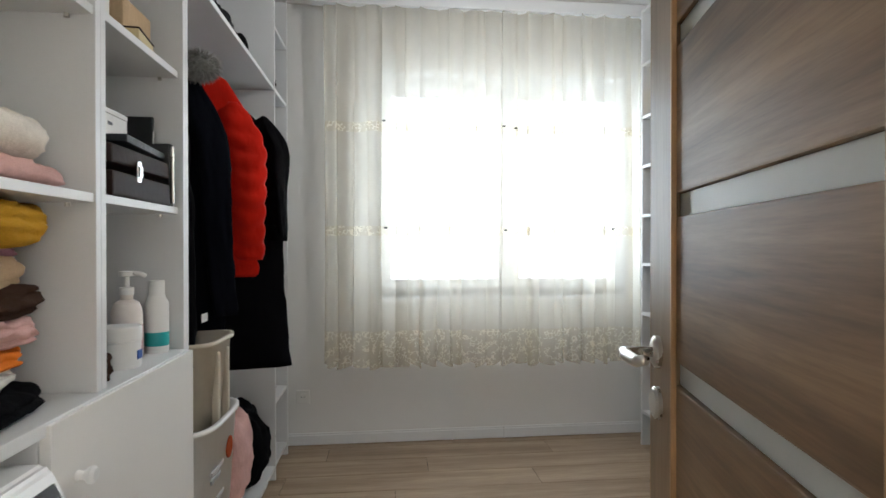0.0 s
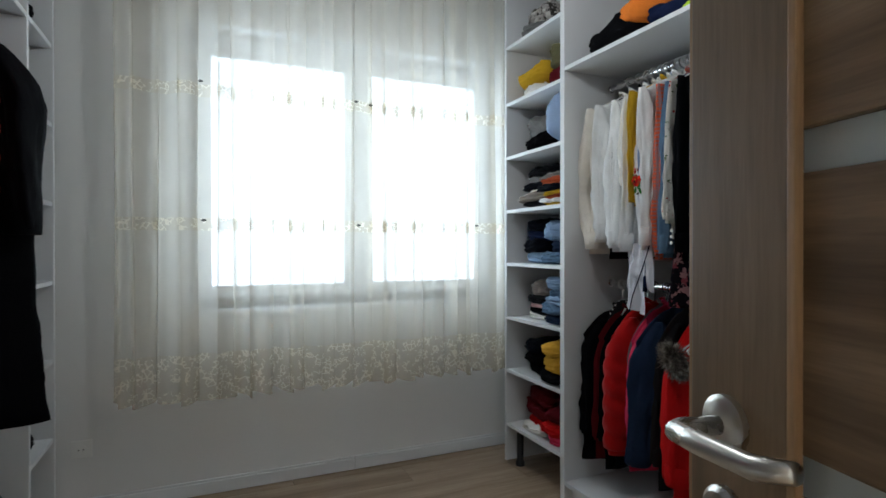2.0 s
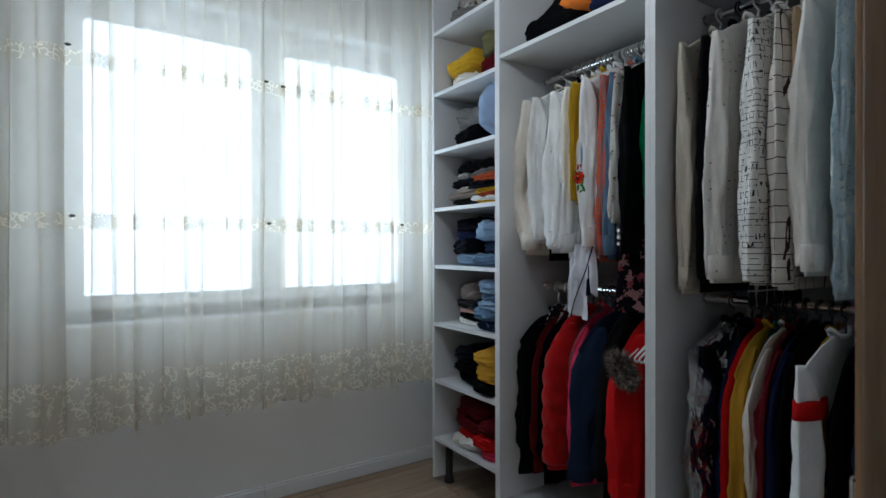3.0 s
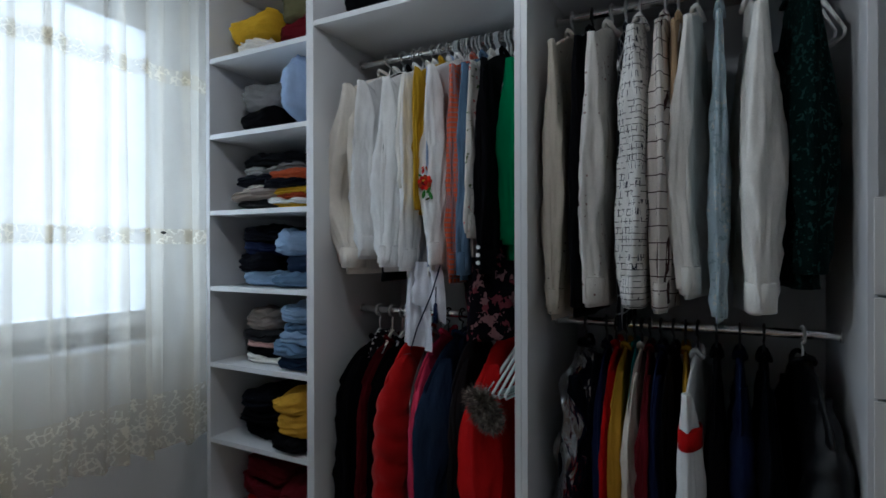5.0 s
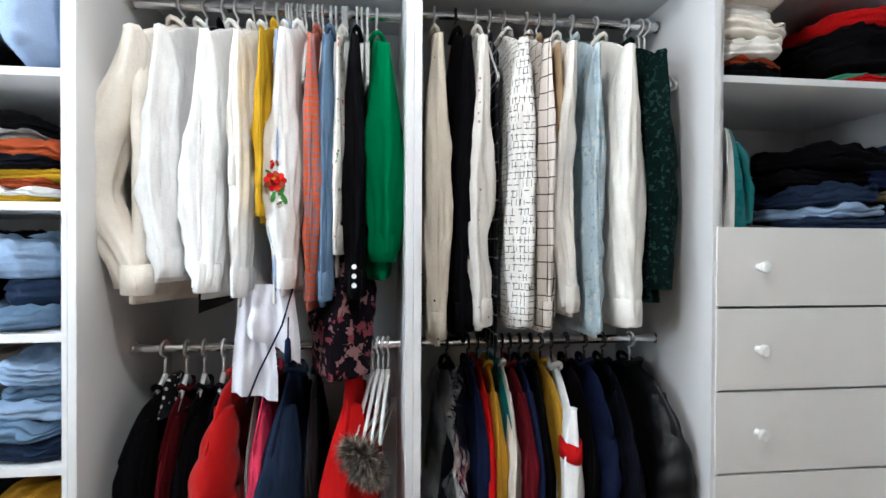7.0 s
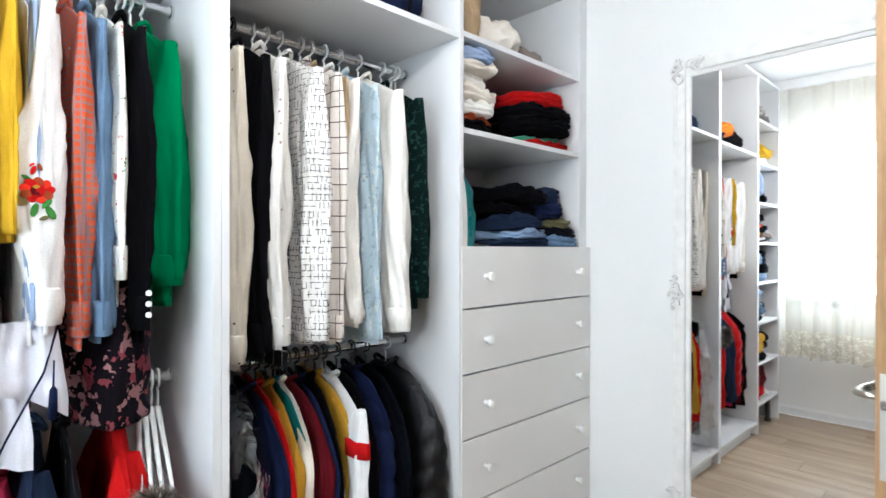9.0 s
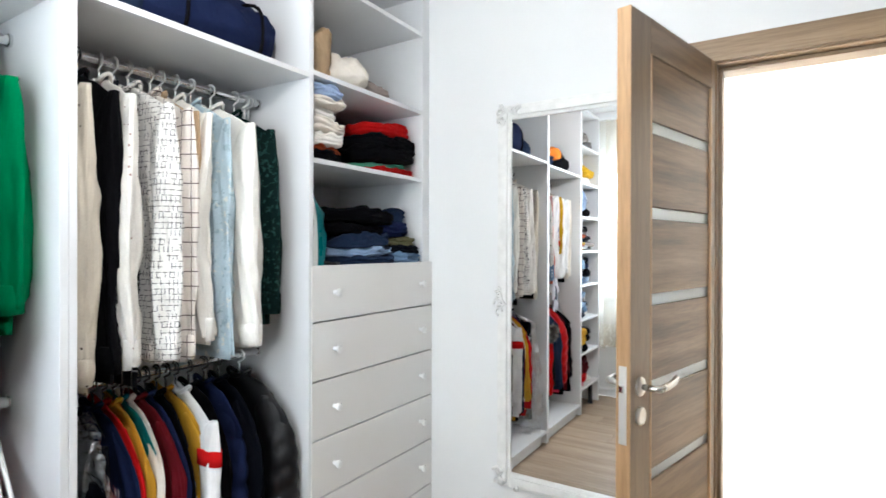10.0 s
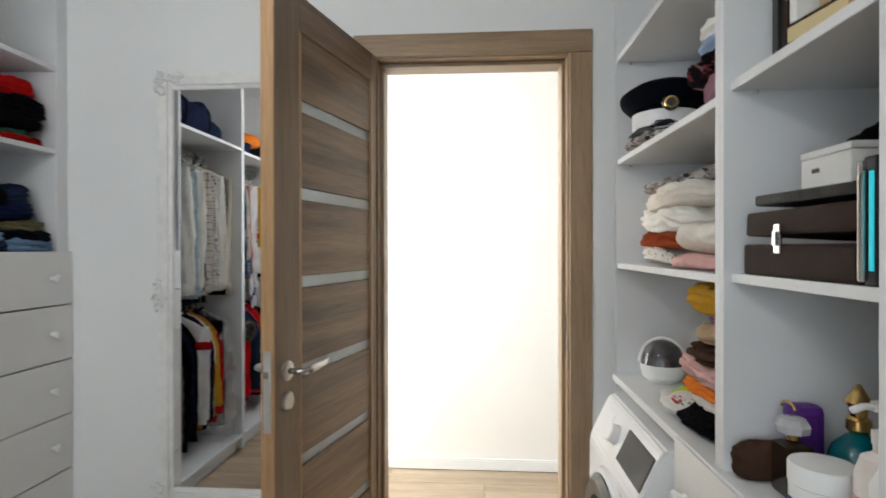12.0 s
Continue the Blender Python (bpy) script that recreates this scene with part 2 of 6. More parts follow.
def lathe(profile, steps=20, axis="z"):
    """Turn a profile of (radius, height) round the z axis, or lay it along x or y."""
    b = bmesh.new()
    rings = []
    for r, h in profile:
        if r < 1e-5:
            rings.append([b.verts.new((0, 0, h))])
        else:
            rings.append([b.verts.new((r * math.cos(2 * math.pi * i / steps), r * math.sin(2 * math.pi * i / steps), h)) for i in range(steps)])
    for lo, hi in zip(rings, rings[1:]):
        for i in range(steps):
            j = (i + 1) % steps
            if len(lo) == 1 and len(hi) > 1:
                b.faces.new((lo[0], hi[j], hi[i]))
            elif len(hi) == 1 and len(lo) > 1:
                b.faces.new((lo[i], lo[j], hi[0]))
            elif len(lo) > 1:
                b.faces.new((lo[i], lo[j], hi[j], hi[i]))
    for ring, flip in ((rings[0], True), (rings[-1], False)):
        if len(ring) > 2:
            b.faces.new(ring[::-1] if flip else ring)
    for f in b.faces:
        f.smooth = True
    b.normal_update()
    for e in b.edges:
        if len(e.link_faces) == 2 and e.calc_face_angle(0.0) > 0.62:
            e.smooth = False
    if axis == "x":
        bmesh.ops.rotate(b, cent=(0, 0, 0), matrix=Matrix.Rotation(radians(90), 3, "Y"), verts=b.verts)
    elif axis == "y":
        bmesh.ops.rotate(b, cent=(0, 0, 0), matrix=Matrix.Rotation(radians(-90), 3, "X"), verts=b.verts)
    return b


def tube(points, radius, sides=8, radii=None):
    """A round tube along a line of points."""
    b = bmesh.new()
    pts = [Vector(p) for p in points]
    rings = []
    up = Vector((0.13, 0.21, 0.97))
    for i, p in enumerate(pts):
        d = (pts[min(i + 1, len(pts) - 1)] - pts[max(i - 1, 0)]).normalized()
        a = d.cross(up)
        if a.length < 0.05:
            a = d.cross(Vector((1, 0, 0)))
        a.normalize()
        c = d.cross(a).normalized()
        r = radii[i] if radii else radius
        rings.append([b.verts.new(p + r * (math.cos(2 * math.pi * k / sides) * a + math.sin(2 * math.pi * k / sides) * c)) for k in range(sides)])
    for lo, hi in zip(rings, rings[1:]):
        for k in range(sides):
            b.faces.new((lo[k], lo[(k + 1) % sides], hi[(k + 1) % sides], hi[k]))
    b.faces.new(rings[0][::-1])
    b.faces.new(rings[-1])
    for f in b.faces:
        f.smooth = True
    return b


def moved(bm, m):
    bmesh.ops.transform(bm, matrix=m, verts=bm.verts)
    return bm


def mesh_object(name, bm, material):
    bmesh.ops.recalc_face_normals(bm, faces=bm.faces)
    me = bpy.data.meshes.new(name)
    bm.to_mesh(me)
    bm.free()
    me.materials.append(material)
    return new(name, me)


def part(name, bm, material, parent, label=""):
    ob = mesh_object(name, bm, material)
    ob.parent = parent
    return tagged(ob, label) if label else ob


def thing(name, label, category, at=(0, 0, 0), rz=0.0, group="", kind=""):
    ob = new(name)
    ob.empty_display_size = 0.05
    ob.matrix_world = pose(*at, 0, 0, rz)
    return tagged(ob, label, category, group, kind)


def structure(name, bm, material, label, category):
    return tagged(mesh_object(name, bm, material), label, category, kind="structure")


# ---- the room ----
WX, EX, SY, NY, CZ = -0.92, 2.16, 0.444, 3.459, 2.62  # inner faces of the walls, ceiling height
T = 0.14

def wall_with_hole(axis, at, thick, lo, hi, z1, hole):
    """A wall of four pieces round an opening (a0, a1, z0, z1)."""
    a0, a1, h0, h1 = hole
    bm = bmesh.new()
    for p0, p1, q0, q1 in ((lo, a0, 0, z1), (a1, hi, 0, z1), (a0, a1, h1, z1), (a0, a1, 0, h0)):
        if q1 - q0 < 1e-4:
            continue
        if axis == "y":
            box(p0, at, q0, p1, at + thick, q1, bm=bm)
        else:
            box(at, p0, q0, at + thick, p1, q1, bm=bm)
    return bm


WIN = (0.03, 1.72, 0.86, 2.235)
DOOR = (-0.30, 0.44, 0.0, 2.06)
structure("wall_north", wall_with_hole("y", NY, 0.30, WX, EX, CZ, WIN), M["wall"], "white painted wall round the wide window", "wall")
structure("wall_south", wall_with_hole("y", SY - T, T, WX, EX, CZ, DOOR), M["wall"], "white painted wall with the doorway to the hall", "wall")
structure("wall_east", box(EX, SY - T, 0, EX + T, NY + 0.3, CZ), M["wall"], "white painted wall behind the hanging wardrobes", "wall")
structure("wall_west", box(WX - T, SY - T, 0, WX, NY + 0.3, CZ), M["wall"], "white painted wall behind the open shelving", "wall")
structure("ceiling", box(WX - T, SY - T, CZ, EX + T, NY + 0.3, CZ + 0.12), M["ceiling"], "flat white painted ceiling of the dressing room", "ceiling")

# hall beyond the door; its east opening is made up for the added lamp
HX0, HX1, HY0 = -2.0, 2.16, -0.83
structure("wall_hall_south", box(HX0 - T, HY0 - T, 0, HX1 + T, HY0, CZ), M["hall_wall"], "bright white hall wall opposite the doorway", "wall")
structure("wall_hall_east", wall_with_hole("x", HX1, T, HY0, SY - T, CZ, (-0.72, 0.24, 0.5, 2.4)), M["hall_wall"], "white end wall of the hall, its opening added for the lamp", "wall")
structure("wall_hall_west", box(HX0 - T, HY0, 0, HX0, SY - T, CZ), M["hall_wall"], "white end wall of the hall", "wall")
structure("wall_hall_north", box(HX0 - T, SY - T, 0, WX - T, SY - 0.02, CZ), M["hall_wall"], "white hall wall beside the dressing room", "wall")
structure("ceiling_hall", box(HX0 - T, HY0 - T, CZ, HX1 + T, SY - T, CZ + 0.12), M["ceiling"], "flat white hall ceiling", "ceiling")

# window: frame, two sashes with panes, sill, handle
WY = NY + 0.13
win = thing("window_1", "white two-sash window behind the sheer curtain", "window", kind="structure")
x0, x1, z0, z1 = WIN
bm = bmesh.new()
for a in ((x0, z0, x0 + 0.055, z1), (x1 - 0.055, z0, x1, z1), (x0 + 0.055, z1 - 0.055, x1 - 0.055, z1), (x0 + 0.055, z0, x1 - 0.055, z0 + 0.055), (0.875, z0 + 0.055, 0.905, z1 - 0.055)):
    box(a[0], WY, a[1], a[2], WY + 0.07, a[3], 0.004, bm)
part("window_frame", bm, M["pvc"], win)
for s0, s1 in ((x0 + 0.057, 0.873), (0.907, x1 - 0.057)):
    bm = bmesh.new()
    w = 0.062
    lo, hi = z0 + 0.057, z1 - 0.057
    for a in ((s0, lo, s0 + w, hi), (s1 - w, lo, s1, hi), (s0 + w, hi - w, s1 - w, hi), (s0 + w, lo, s1 - w, lo + w)):
        box(a[0], WY - 0.018, a[1], a[2], WY + 0.05, a[3], 0.005, bm)
    sash = part("window_sash", bm, M["pvc"], win)
    pane = part("pane", box(s0 + w - 0.005, WY + 0.012, lo + w - 0.005, s1 - w + 0.005, WY + 0.02, hi - w + 0.005), M["pane"], sash, "clear double-glazed pane")
    pane.visible_shadow = False
part("window_handle", joined(box(0.925, WY - 0.034, 1.45, 0.95, WY - 0.02, 1.53, 0.004), box(0.928, WY - 0.055, 1.40, 0.947, WY - 0.036, 1.50, 0.006)), M["plastic_white"], win)
bm = box(x0 + 0.002, NY + 0.004, z0 + 0.0005, x1 - 0.002, WY - 0.030, z0 + 0.006, 0.002)
part("window_sill", bm, M["pvc"], win)
# daylight outside: pale ground and a far bright haze
m_ = bpy.data.materials.new("bright_haze")
m_.use_nodes = True
em_ = m_.node_tree.nodes.new("ShaderNodeEmission")
nt_ = m_.node_tree
haze_v = mapped(nt_)
tall_ = math_node(nt_, "ADD", sep(nt_, haze_v)[2], math_node(nt_, "MULTIPLY", noise_tex(nt_, haze_v, 0.5), 0.5))
nt_.links.new(ramp(nt_, math_node(nt_, "MULTIPLY_ADD", tall_, 0.1), [(0.085, (0.27, 0.37, 0.52)), (0.115, (0.90, 0.955, 1.0))]), em_.inputs[0])
em_.inputs[1].default_value = 6.5
m_.node_tree.links.new(em_.outputs[0], m_.node_tree.nodes["Material Output"].inputs[0])
structure("backdrop", box(-14, 12.0, -8, 16, 12.1, 12), m_, "bright hazy daylight outside the window", "backdrop")

# baseboards
def board(name, x0, y0, x1, y1, label="white profiled baseboard along the wall"):
    bm = box(x0, y0, 0.004, x1, y1, 0.062, 0.003)
    dx, dy = (0.004, 0) if abs(x1 - x0) < 0.05 else (0, 0.004)
    box(x0 + dx, y0 + dy, 0.0625, x1 - dx, y1, 0.073, 0.002, bm)
    return structure(name, bm, M["pvc"], label, "baseboard")


board("baseboard", WX, NY - 0.016, 0.834, NY - 0.001)
board("baseboard", 0.839, NY - 0.016, EX, NY - 0.001)
board("baseboard", 0.53, SY + 0.001, 1.60, SY + 0.016)
structure("trim", box(0.8335, NY - 0.0185, 0.004, 0.8395, NY - 0.001, 0.076, 0.001), M["melamine"], "small joint cover on the baseboard", "trim")
board("baseboard", HX0, HY0 + 0.001, HX1, HY0 + 0.016, "white baseboard along the hall wall")

# door frame and casing
frame_ob = thing("door_frame", "wood-veneer door frame with flat casing round the doorway", "door frame", kind="structure")
bm = bmesh.new()
for x_a, x_b in ((-0.362, -0.282), (0.422, 0.504)):
    box(x_a, SY, 0, x_b, SY + 0.014, 2.04, 0.004, bm)
part("casing", bm, M["frame_wood_lit"], frame_ob)
part("casing", box(-0.362, SY, 2.0405, 0.504, SY + 0.014, 2.122, 0.004), M["frame_head_lit"], frame_ob)
bm = bmesh.new()
for x_a, x_b in ((-0.30, -0.275), (0.415, 0.44)):
    box(x_a, SY - T + 0.002, 0, x_b, SY - 0.002, 2.06, 0.002, bm)
for x_a, x_b in ((-0.275, -0.261), (0.401, 0.415)):
    box(x_a, SY - T + 0.002, 0, x_b, SY - 0.048, 2.034, 0.003, bm)
part("jamb", bm, M["frame_wood_lit"], frame_ob)
part("head_jamb", joined(box(-0.275, SY - T + 0.002, 2.035, 0.415, SY - 0.002, 2.06, 0.002), box(-0.26, SY - T + 0.002, 2.02, 0.40, SY - 0.048, 2.034, 0.002)), M["frame_head_lit"], frame_ob)
part("strike_plate", box(-0.277, SY - 0.035, 0.94, -0.2735, SY - 0.012, 1.10, 0.001), M["chrome"], frame_ob)
bm = bmesh.new()
for x_a, x_b in ((-0.362, -0.282), (0.422, 0.504)):
    box(x_a, SY - T - 0.014, 0, x_b, SY - T - 0.001, 2.04, 0.004, bm)
box(-0.362, SY - T - 0.014, 2.0405, 0.504, SY - T - 0.001, 2.122, 0.004, bm)
part("hall_casing", bm, M["frame_wood_lit"], frame_ob)

# door leaf, swung open into the room about its hinge
LEAF_W, LEAF_T = 0.62, 0.04
door = thing("door_1", "open wood-veneer door with five narrow frosted glass strips", "door", at=(0.457, 0.460, 0.012), rz=76.5, kind="structure")
# local: x from hinge to lock edge, y is the thickness
HT = 2.027
bm = bmesh.new()
box(0, 0, 0, 0.032, LEAF_T, HT, 0.002, bm)
part("stile", bm, M["door_stile"], door)
part("stile", box(LEAF_W - 0.12, 0, 0, LEAF_W - 0.004, LEAF_T, HT, 0.002), M["door_stile"], door)
part("lock_edge", box(LEAF_W - 0.0045, 0.0005, 0, LEAF_W, LEAF_T - 0.0005, HT, 0.001), M["door_edge"], door, "pale edge band of the door")
part("top_rail", box(0.032, 0.0, HT - 0.10, LEAF_W - 0.12, LEAF_T, HT, 0.002), M["door_wood"], door)
part("bottom_rail", box(0.032, 0.0, 0, LEAF_W - 0.12, LEAF_T, 0.13, 0.002), M["door_wood"], door)
strips = [0.484, 0.733, 0.986, 1.233, 1.481, 1.726]
edges = [0.13] + strips + [HT - 0.10]
for i in range(len(edges) - 1):
    lo = edges[i] + (0.017 if i else 0)
    hi = edges[i + 1] - (0.017 if i < len(strips) else 0)
    part("panel", box(0.0325, 0.006, lo, LEAF_W - 0.1205, LEAF_T - 0.006, hi, 0.003), M["door_wood"], door)
for z in strips:
    part("glass_strip", box(0.0325, 0.013, z - 0.0165, LEAF_W - 0.1205, LEAF_T - 0.013, z + 0.0165, 0.001), M["frosted"], door, "narrow frosted glass strip")
for x in (0.032, LEAF_W - 0.12):
    bm = bmesh.new()
    for y in (0.0, LEAF_T - 0.005):
        box(x - 0.004 + (0.004 if x < 0.2 else -0.004), y - 0.0015, 0.13, x + 0.004 + (0.004 if x < 0.2 else -0.004), y + 0.0065, HT - 0.1, 0.0015, bm)
    part("bead", bm, M["door_edge"], door, "pale bead along the panels")
HZ = 1.004
for side, y in ((-1, 0.0), (1, LEAF_T)):
    h = part("door_handle", moved(lathe([(0.0, 0), (0.026, 0), (0.026, 0.006), (0.02, 0.01), (0.0, 0.01)], 24, "y"), pose(LEAF_W - 0.055, y + (0.0 if side > 0 else -0.01), HZ)), M["nickel"], door, "brushed nickel lever handle on a round rose")
    pts = [(LEAF_W - 0.055, y + side * 0.008, HZ), (LEAF_W - 0.055, y + side * 0.045, HZ), (LEAF_W - 0.062, y + side * 0.055, HZ), (LEAF_W - 0.10, y + side * 0.058, HZ + 0.002), (LEAF_W - 0.15, y + side * 0.055, HZ + 0.004), (LEAF_W - 0.18, y + side * 0.05, HZ + 0.012)]
    part("lever", tube(pts, 0.009, 10, [0.0085, 0.0085, 0.0095, 0.0095, 0.009, 0.0075]), M["nickel"], h)
    e = part("keyhole_rose", moved(lathe([(0.007, 0), (0.026, 0), (0.026, 0.006), (0.021, 0.01), (0.007, 0.01)], 24, "y"), pose(LEAF_W - 0.055, y + (0.0 if side > 0 else -0.01), HZ - 0.081)), M["nickel"], door, "round nickel keyhole rose")
    part("keyhole", box(LEAF_W - 0.058, y - 0.002 if side > 0 else y - 0.006, HZ - 0.094, LEAF_W - 0.052, y + 0.006 if side > 0 else y + 0.002, HZ - 0.07), M["gap"], e)
part("lock_plate", box(LEAF_W - 0.0005, 0.009, HZ - 0.15, LEAF_W + 0.0025, 0.031, HZ + 0.06, 0.001), M["satin"], door)
part("latch_bolt", box(LEAF_W + 0.002, 0.013, HZ - 0.01, LEAF_W + 0.012, 0.027, HZ + 0.01, 0.003), M["chrome"], door)
for z in (0.22, 1.0, 1.78):
    part("hinge", moved(lathe([(0.0, -0.04), (0.007, -0.04), (0.007, 0.04), (0.0, 0.04)], 10), pose(-0.005, -0.004, z)), M["nickel"], door)

# wall mirror in a carved white frame
mir = thing("wall_mirror", "tall mirror in a carved white frame on the wall", "mirror", at=(0.91, SY, 0.0))
mx0, mx1, mz0, mz1 = -0.345, 0.345, 0.375, 1.997
for n, a in (("frame_side", (mx0, mz0, mx0 + 0.062, mz1)), ("frame_side", (mx1 - 0.062, mz0, mx1, mz1)), ("frame_rail", (mx0 + 0.062, mz1 - 0.062, mx1 - 0.062, mz1)), ("frame_rail", (mx0 + 0.062, mz0, mx1 - 0.062, mz0 + 0.062))):
    bm = box(a[0], 0.001, a[1], a[2], 0.02, a[3], 0.004)
    g = 0.014
    box(a[0] + g, 0.0201, a[1] + g, a[2] - g, 0.03, a[3] - g, 0.005, bm)
    part(n, bm, M["frame_white"], mir)
part("mirror_glass", box(mx0 + 0.058, 0.006, mz0 + 0.058, mx1 - 0.058, 0.012, mz1 - 0.058), M["mirror"], mir, "clear silvered mirror glass")


def scrolls(name, cx, cz, sx, sz, seed, corner=True):
    """Carved scrolls, each a part of the frame."""
    rnd = random.Random(seed)
    for k in range(11):
        a, r0 = rnd.uniform(0, 6.28), rnd.uniform(0.010, 0.026)
        along = rnd.uniform(0.0, 0.10)
        if corner:
            ox, oz = (cx + sx * along, cz + sz * rnd.uniform(0, 0.02)) if k % 2 else (cx + sx * rnd.uniform(0, 0.02), cz + sz * along)
        else:
            ox, oz = cx + sx * rnd.uniform(0.0, 0.02), cz + sz * along
        pts = [(ox + r0 * (1 - 0.75 * i / 8) * math.cos(a + 0.575 * i), 0.031 + 0.004 * math.sin(0.375 * i), oz + r0 * (1 - 0.75 * i / 8) * math.sin(a + 0.575 * i)) for i in range(9)]
        part(name, tube(pts, 0.005, 6, [0.0058 * (1 - 0.06 * i) for i in range(9)]), M["frame_white"], mir, "carved scroll")


for i, (cx, sx) in enumerate(((mx0 + 0.006, 1), (mx1 - 0.006, -1))):
    for j, (cz, sz) in enumerate(((mz0 + 0.006, 1), (mz1 - 0.006, -1))):
        scrolls("corner_scroll", cx, cz, sx, sz, 10 + i * 2 + j)
    scrolls("side_scroll", cx, 1.12, sx, 1, 30 + i, False)

# sockets and switch
def socket(name, m, label):
    s = thing(name, label, "socket")
    s.matrix_world = m
    part("plate", box(-0.04, -0.009, -0.04, 0.04, -0.0005, 0.04, 0.004), M["plastic_white"], s)
    part("insert", moved(lathe([(0.0, 0.0), (0.021, 0.0), (0.021, 0.003), (0.017, 0.003), (0.017, 0.0005), (0.0, 0.0005)], 20, "y"), pose(0, -0.0125, 0)), M["plastic_white"], s)
    bm = box(-0.011, -0.0128, -0.0025, -0.006, -0.0105, 0.0025)
    box(0.006, -0.0128, -0.0025, 0.011, -0.0105, 0.0025, bm=bm)
    part("contact_holes", bm, M["gap"], s)
    return s


socket("wall_socket", pose(-0.375, NY, 0.29), "white double-pole wall socket low on the wall")

# ceiling lamp
cl = thing("ceiling_lamp", "small bare bulb on a short cord from a white ceiling holder", "lamp", at=(0.80, 2.12, 0))
part("cord", tube([(0, 0, CZ - 0.071), (0, 0, 2.325)], 0.004, 8), M["plastic_white"], cl)
part("bulb_socket", moved(lathe([(0, 0), (0.018, 0), (0.02, -0.02), (0.016, -0.03), (0, -0.03)], 16), pose(0, 0, 2.326)), M["plastic_white"], cl)
part("holder", moved(lathe([(0, 0), (0.05, 0), (0.045, -0.02), (0.022, -0.03), (0.02, -0.07), (0.0, -0.07)], 20), pose(0, 0, CZ)), M["plastic_white"], cl)


# ---- floors: laminate planks ----
def plank_floor(name, x0, x1, y0, y1, material, label):
    fl = structure(name, box(x0, y0, -0.12, x1, y1, -0.0035), M["subfloor"], label, "floor")
    W, L = 0.193, 1.285
    rnd = random.Random(5)
    cache = {}
    y = y0
    row = 0
    while y < y1 - 0.01:
        w = min(W, y1 - y)
        x = x0 - (row * 0.43 % 1.0) * L
        while x < x1 - 0.01:
            a, b = max(x, x0), min(x + L, x1)
            if b - a > 0.01:
                k = (round(b - a, 3), round(w, 3))
                if k not in cache:
                    bm = box(-(b - a) / 2 + 0.0012, -w / 2 + 0.0012, -0.0034, (b - a) / 2 - 0.0012, w / 2 - 0.0012, 0.0, 0.0014)
                    cache[k] = bpy.data.meshes.new("plank")
                    bm.to_mesh(cache[k])
                    bm.free()
                    cache[k].materials.append(material)
                p = new("plank", cache[k])
                p.parent = fl
                p.location = ((a + b) / 2, y + w / 2, 0)
            x += L
        y += W
        row += 1
    return fl


plank_floor("floor", WX, EX, SY - T, NY, M["plank"], "warm grey oak laminate floor of the dressing room")
plank_floor("floor_hall", HX0, HX1, HY0, SY - T, M["plank_hall"], "pale oak laminate floor of the hall")

# ---- curtain ----
def curtain_sheet(z0, z1, x0, x1, y, nx, nz, material, name, parent, wavy=1.0, scallop=0.0, label=""):
    bm = bmesh.new()
    grid = []
    for i in range(nx + 1):
        u = i / nx
        x = x0 + (x1 - x0) * u
        col = []
        ph = 2 * math.pi * (x - x0) / 0.155
        for j in range(nz + 1):
            t = j / nz
            z = z0 + (z1 - z0) * t
            loose = 0.55 + 0.45 * (2.5 - z) / 2.0
            d = wavy * loose * (0.036 * math.sin(ph + 0.7 * math.sin(ph * 0.37)) + 0.017 * math.sin(2.3 * ph + 1.3 + 0.5 * math.sin(z * 2)) + 0.008 * math.sin(4.1 * ph + 2) + 0.006 * noise.noise((x * 9, z * 1.5, 3)))
            zz = z
            if scallop and j == 0:
                zz -= scallop * abs(math.sin(math.pi * (x - x0) / 0.085))
            col.append(bm.verts.new((x + wavy * (0.01 * math.sin(ph * 0.7 + z) + 0.021 * math.sin(2 * ph + 0.7 * math.sin(ph * 0.37) + 0.6)), y + d, zz)))
        grid.append(col)
    for i in range(nx):
        for j in range(nz):
            f = bm.faces.new((grid[i][j], grid[i + 1][j], grid[i + 1][j + 1], grid[i][j + 1]))
            f.smooth = True
    return part(name, bm, material, parent, label)


cur = thing("sheer_curtain", "long cream sheer curtain with an embroidered lace hem", "curtain", at=(0, 0, 0))
CX0, CX1, CY = -0.25, 1.69, 3.285
curtain_sheet(0.70, 2.55, CX0, CX1, CY, 640, 12, M["sheer"], "voile", cur)
curtain_sheet(0.515, 0.70, CX0, CX1, CY, 420, 4, M["lace"], "lace_hem", cur, scallop=0.03, label="cream embroidered lace border")
for zb in (1.865, 1.272):
    curtain_sheet(zb - 0.028, zb + 0.028, CX0, CX1, CY - 0.002, 420, 2, M["lace"], "embroidered_band", cur, label="thin embroidered band")
for bx, bz in ((0.105, 1.888), (0.79, 1.872), (0.86, 1.862), (0.115, 1.288), (0.80, 1.276), (1.44, 1.284)):
    d_ = lathe([(0.0, -0.011), (0.005, -0.006), (0.006, 0.0), (0.004, 0.007), (0.0, 0.012)], 8, "x")
    part("bead", moved(d_, pose(bx, CY - 0.062, bz)), M["gap"], cur, "small dark bead on the embroidery")
rail = thing("curtain_rail", "white curtain rail under the ceiling", "curtain rail")
part("track", box(CX0 - 0.05, CY - 0.03, 2.55, CX1 + 0.05, CY + 0.03, CZ - 0.001, 0.004), M["pvc"], rail)


# ---- fitted wardrobes ----
def panel(name, root, x0, y0, z0, x1, y1, z1, material="melamine", label=""):
    return part(name, box(x0, y0, z0, x1, y1, z1, 0.0012), M[material], root, label)


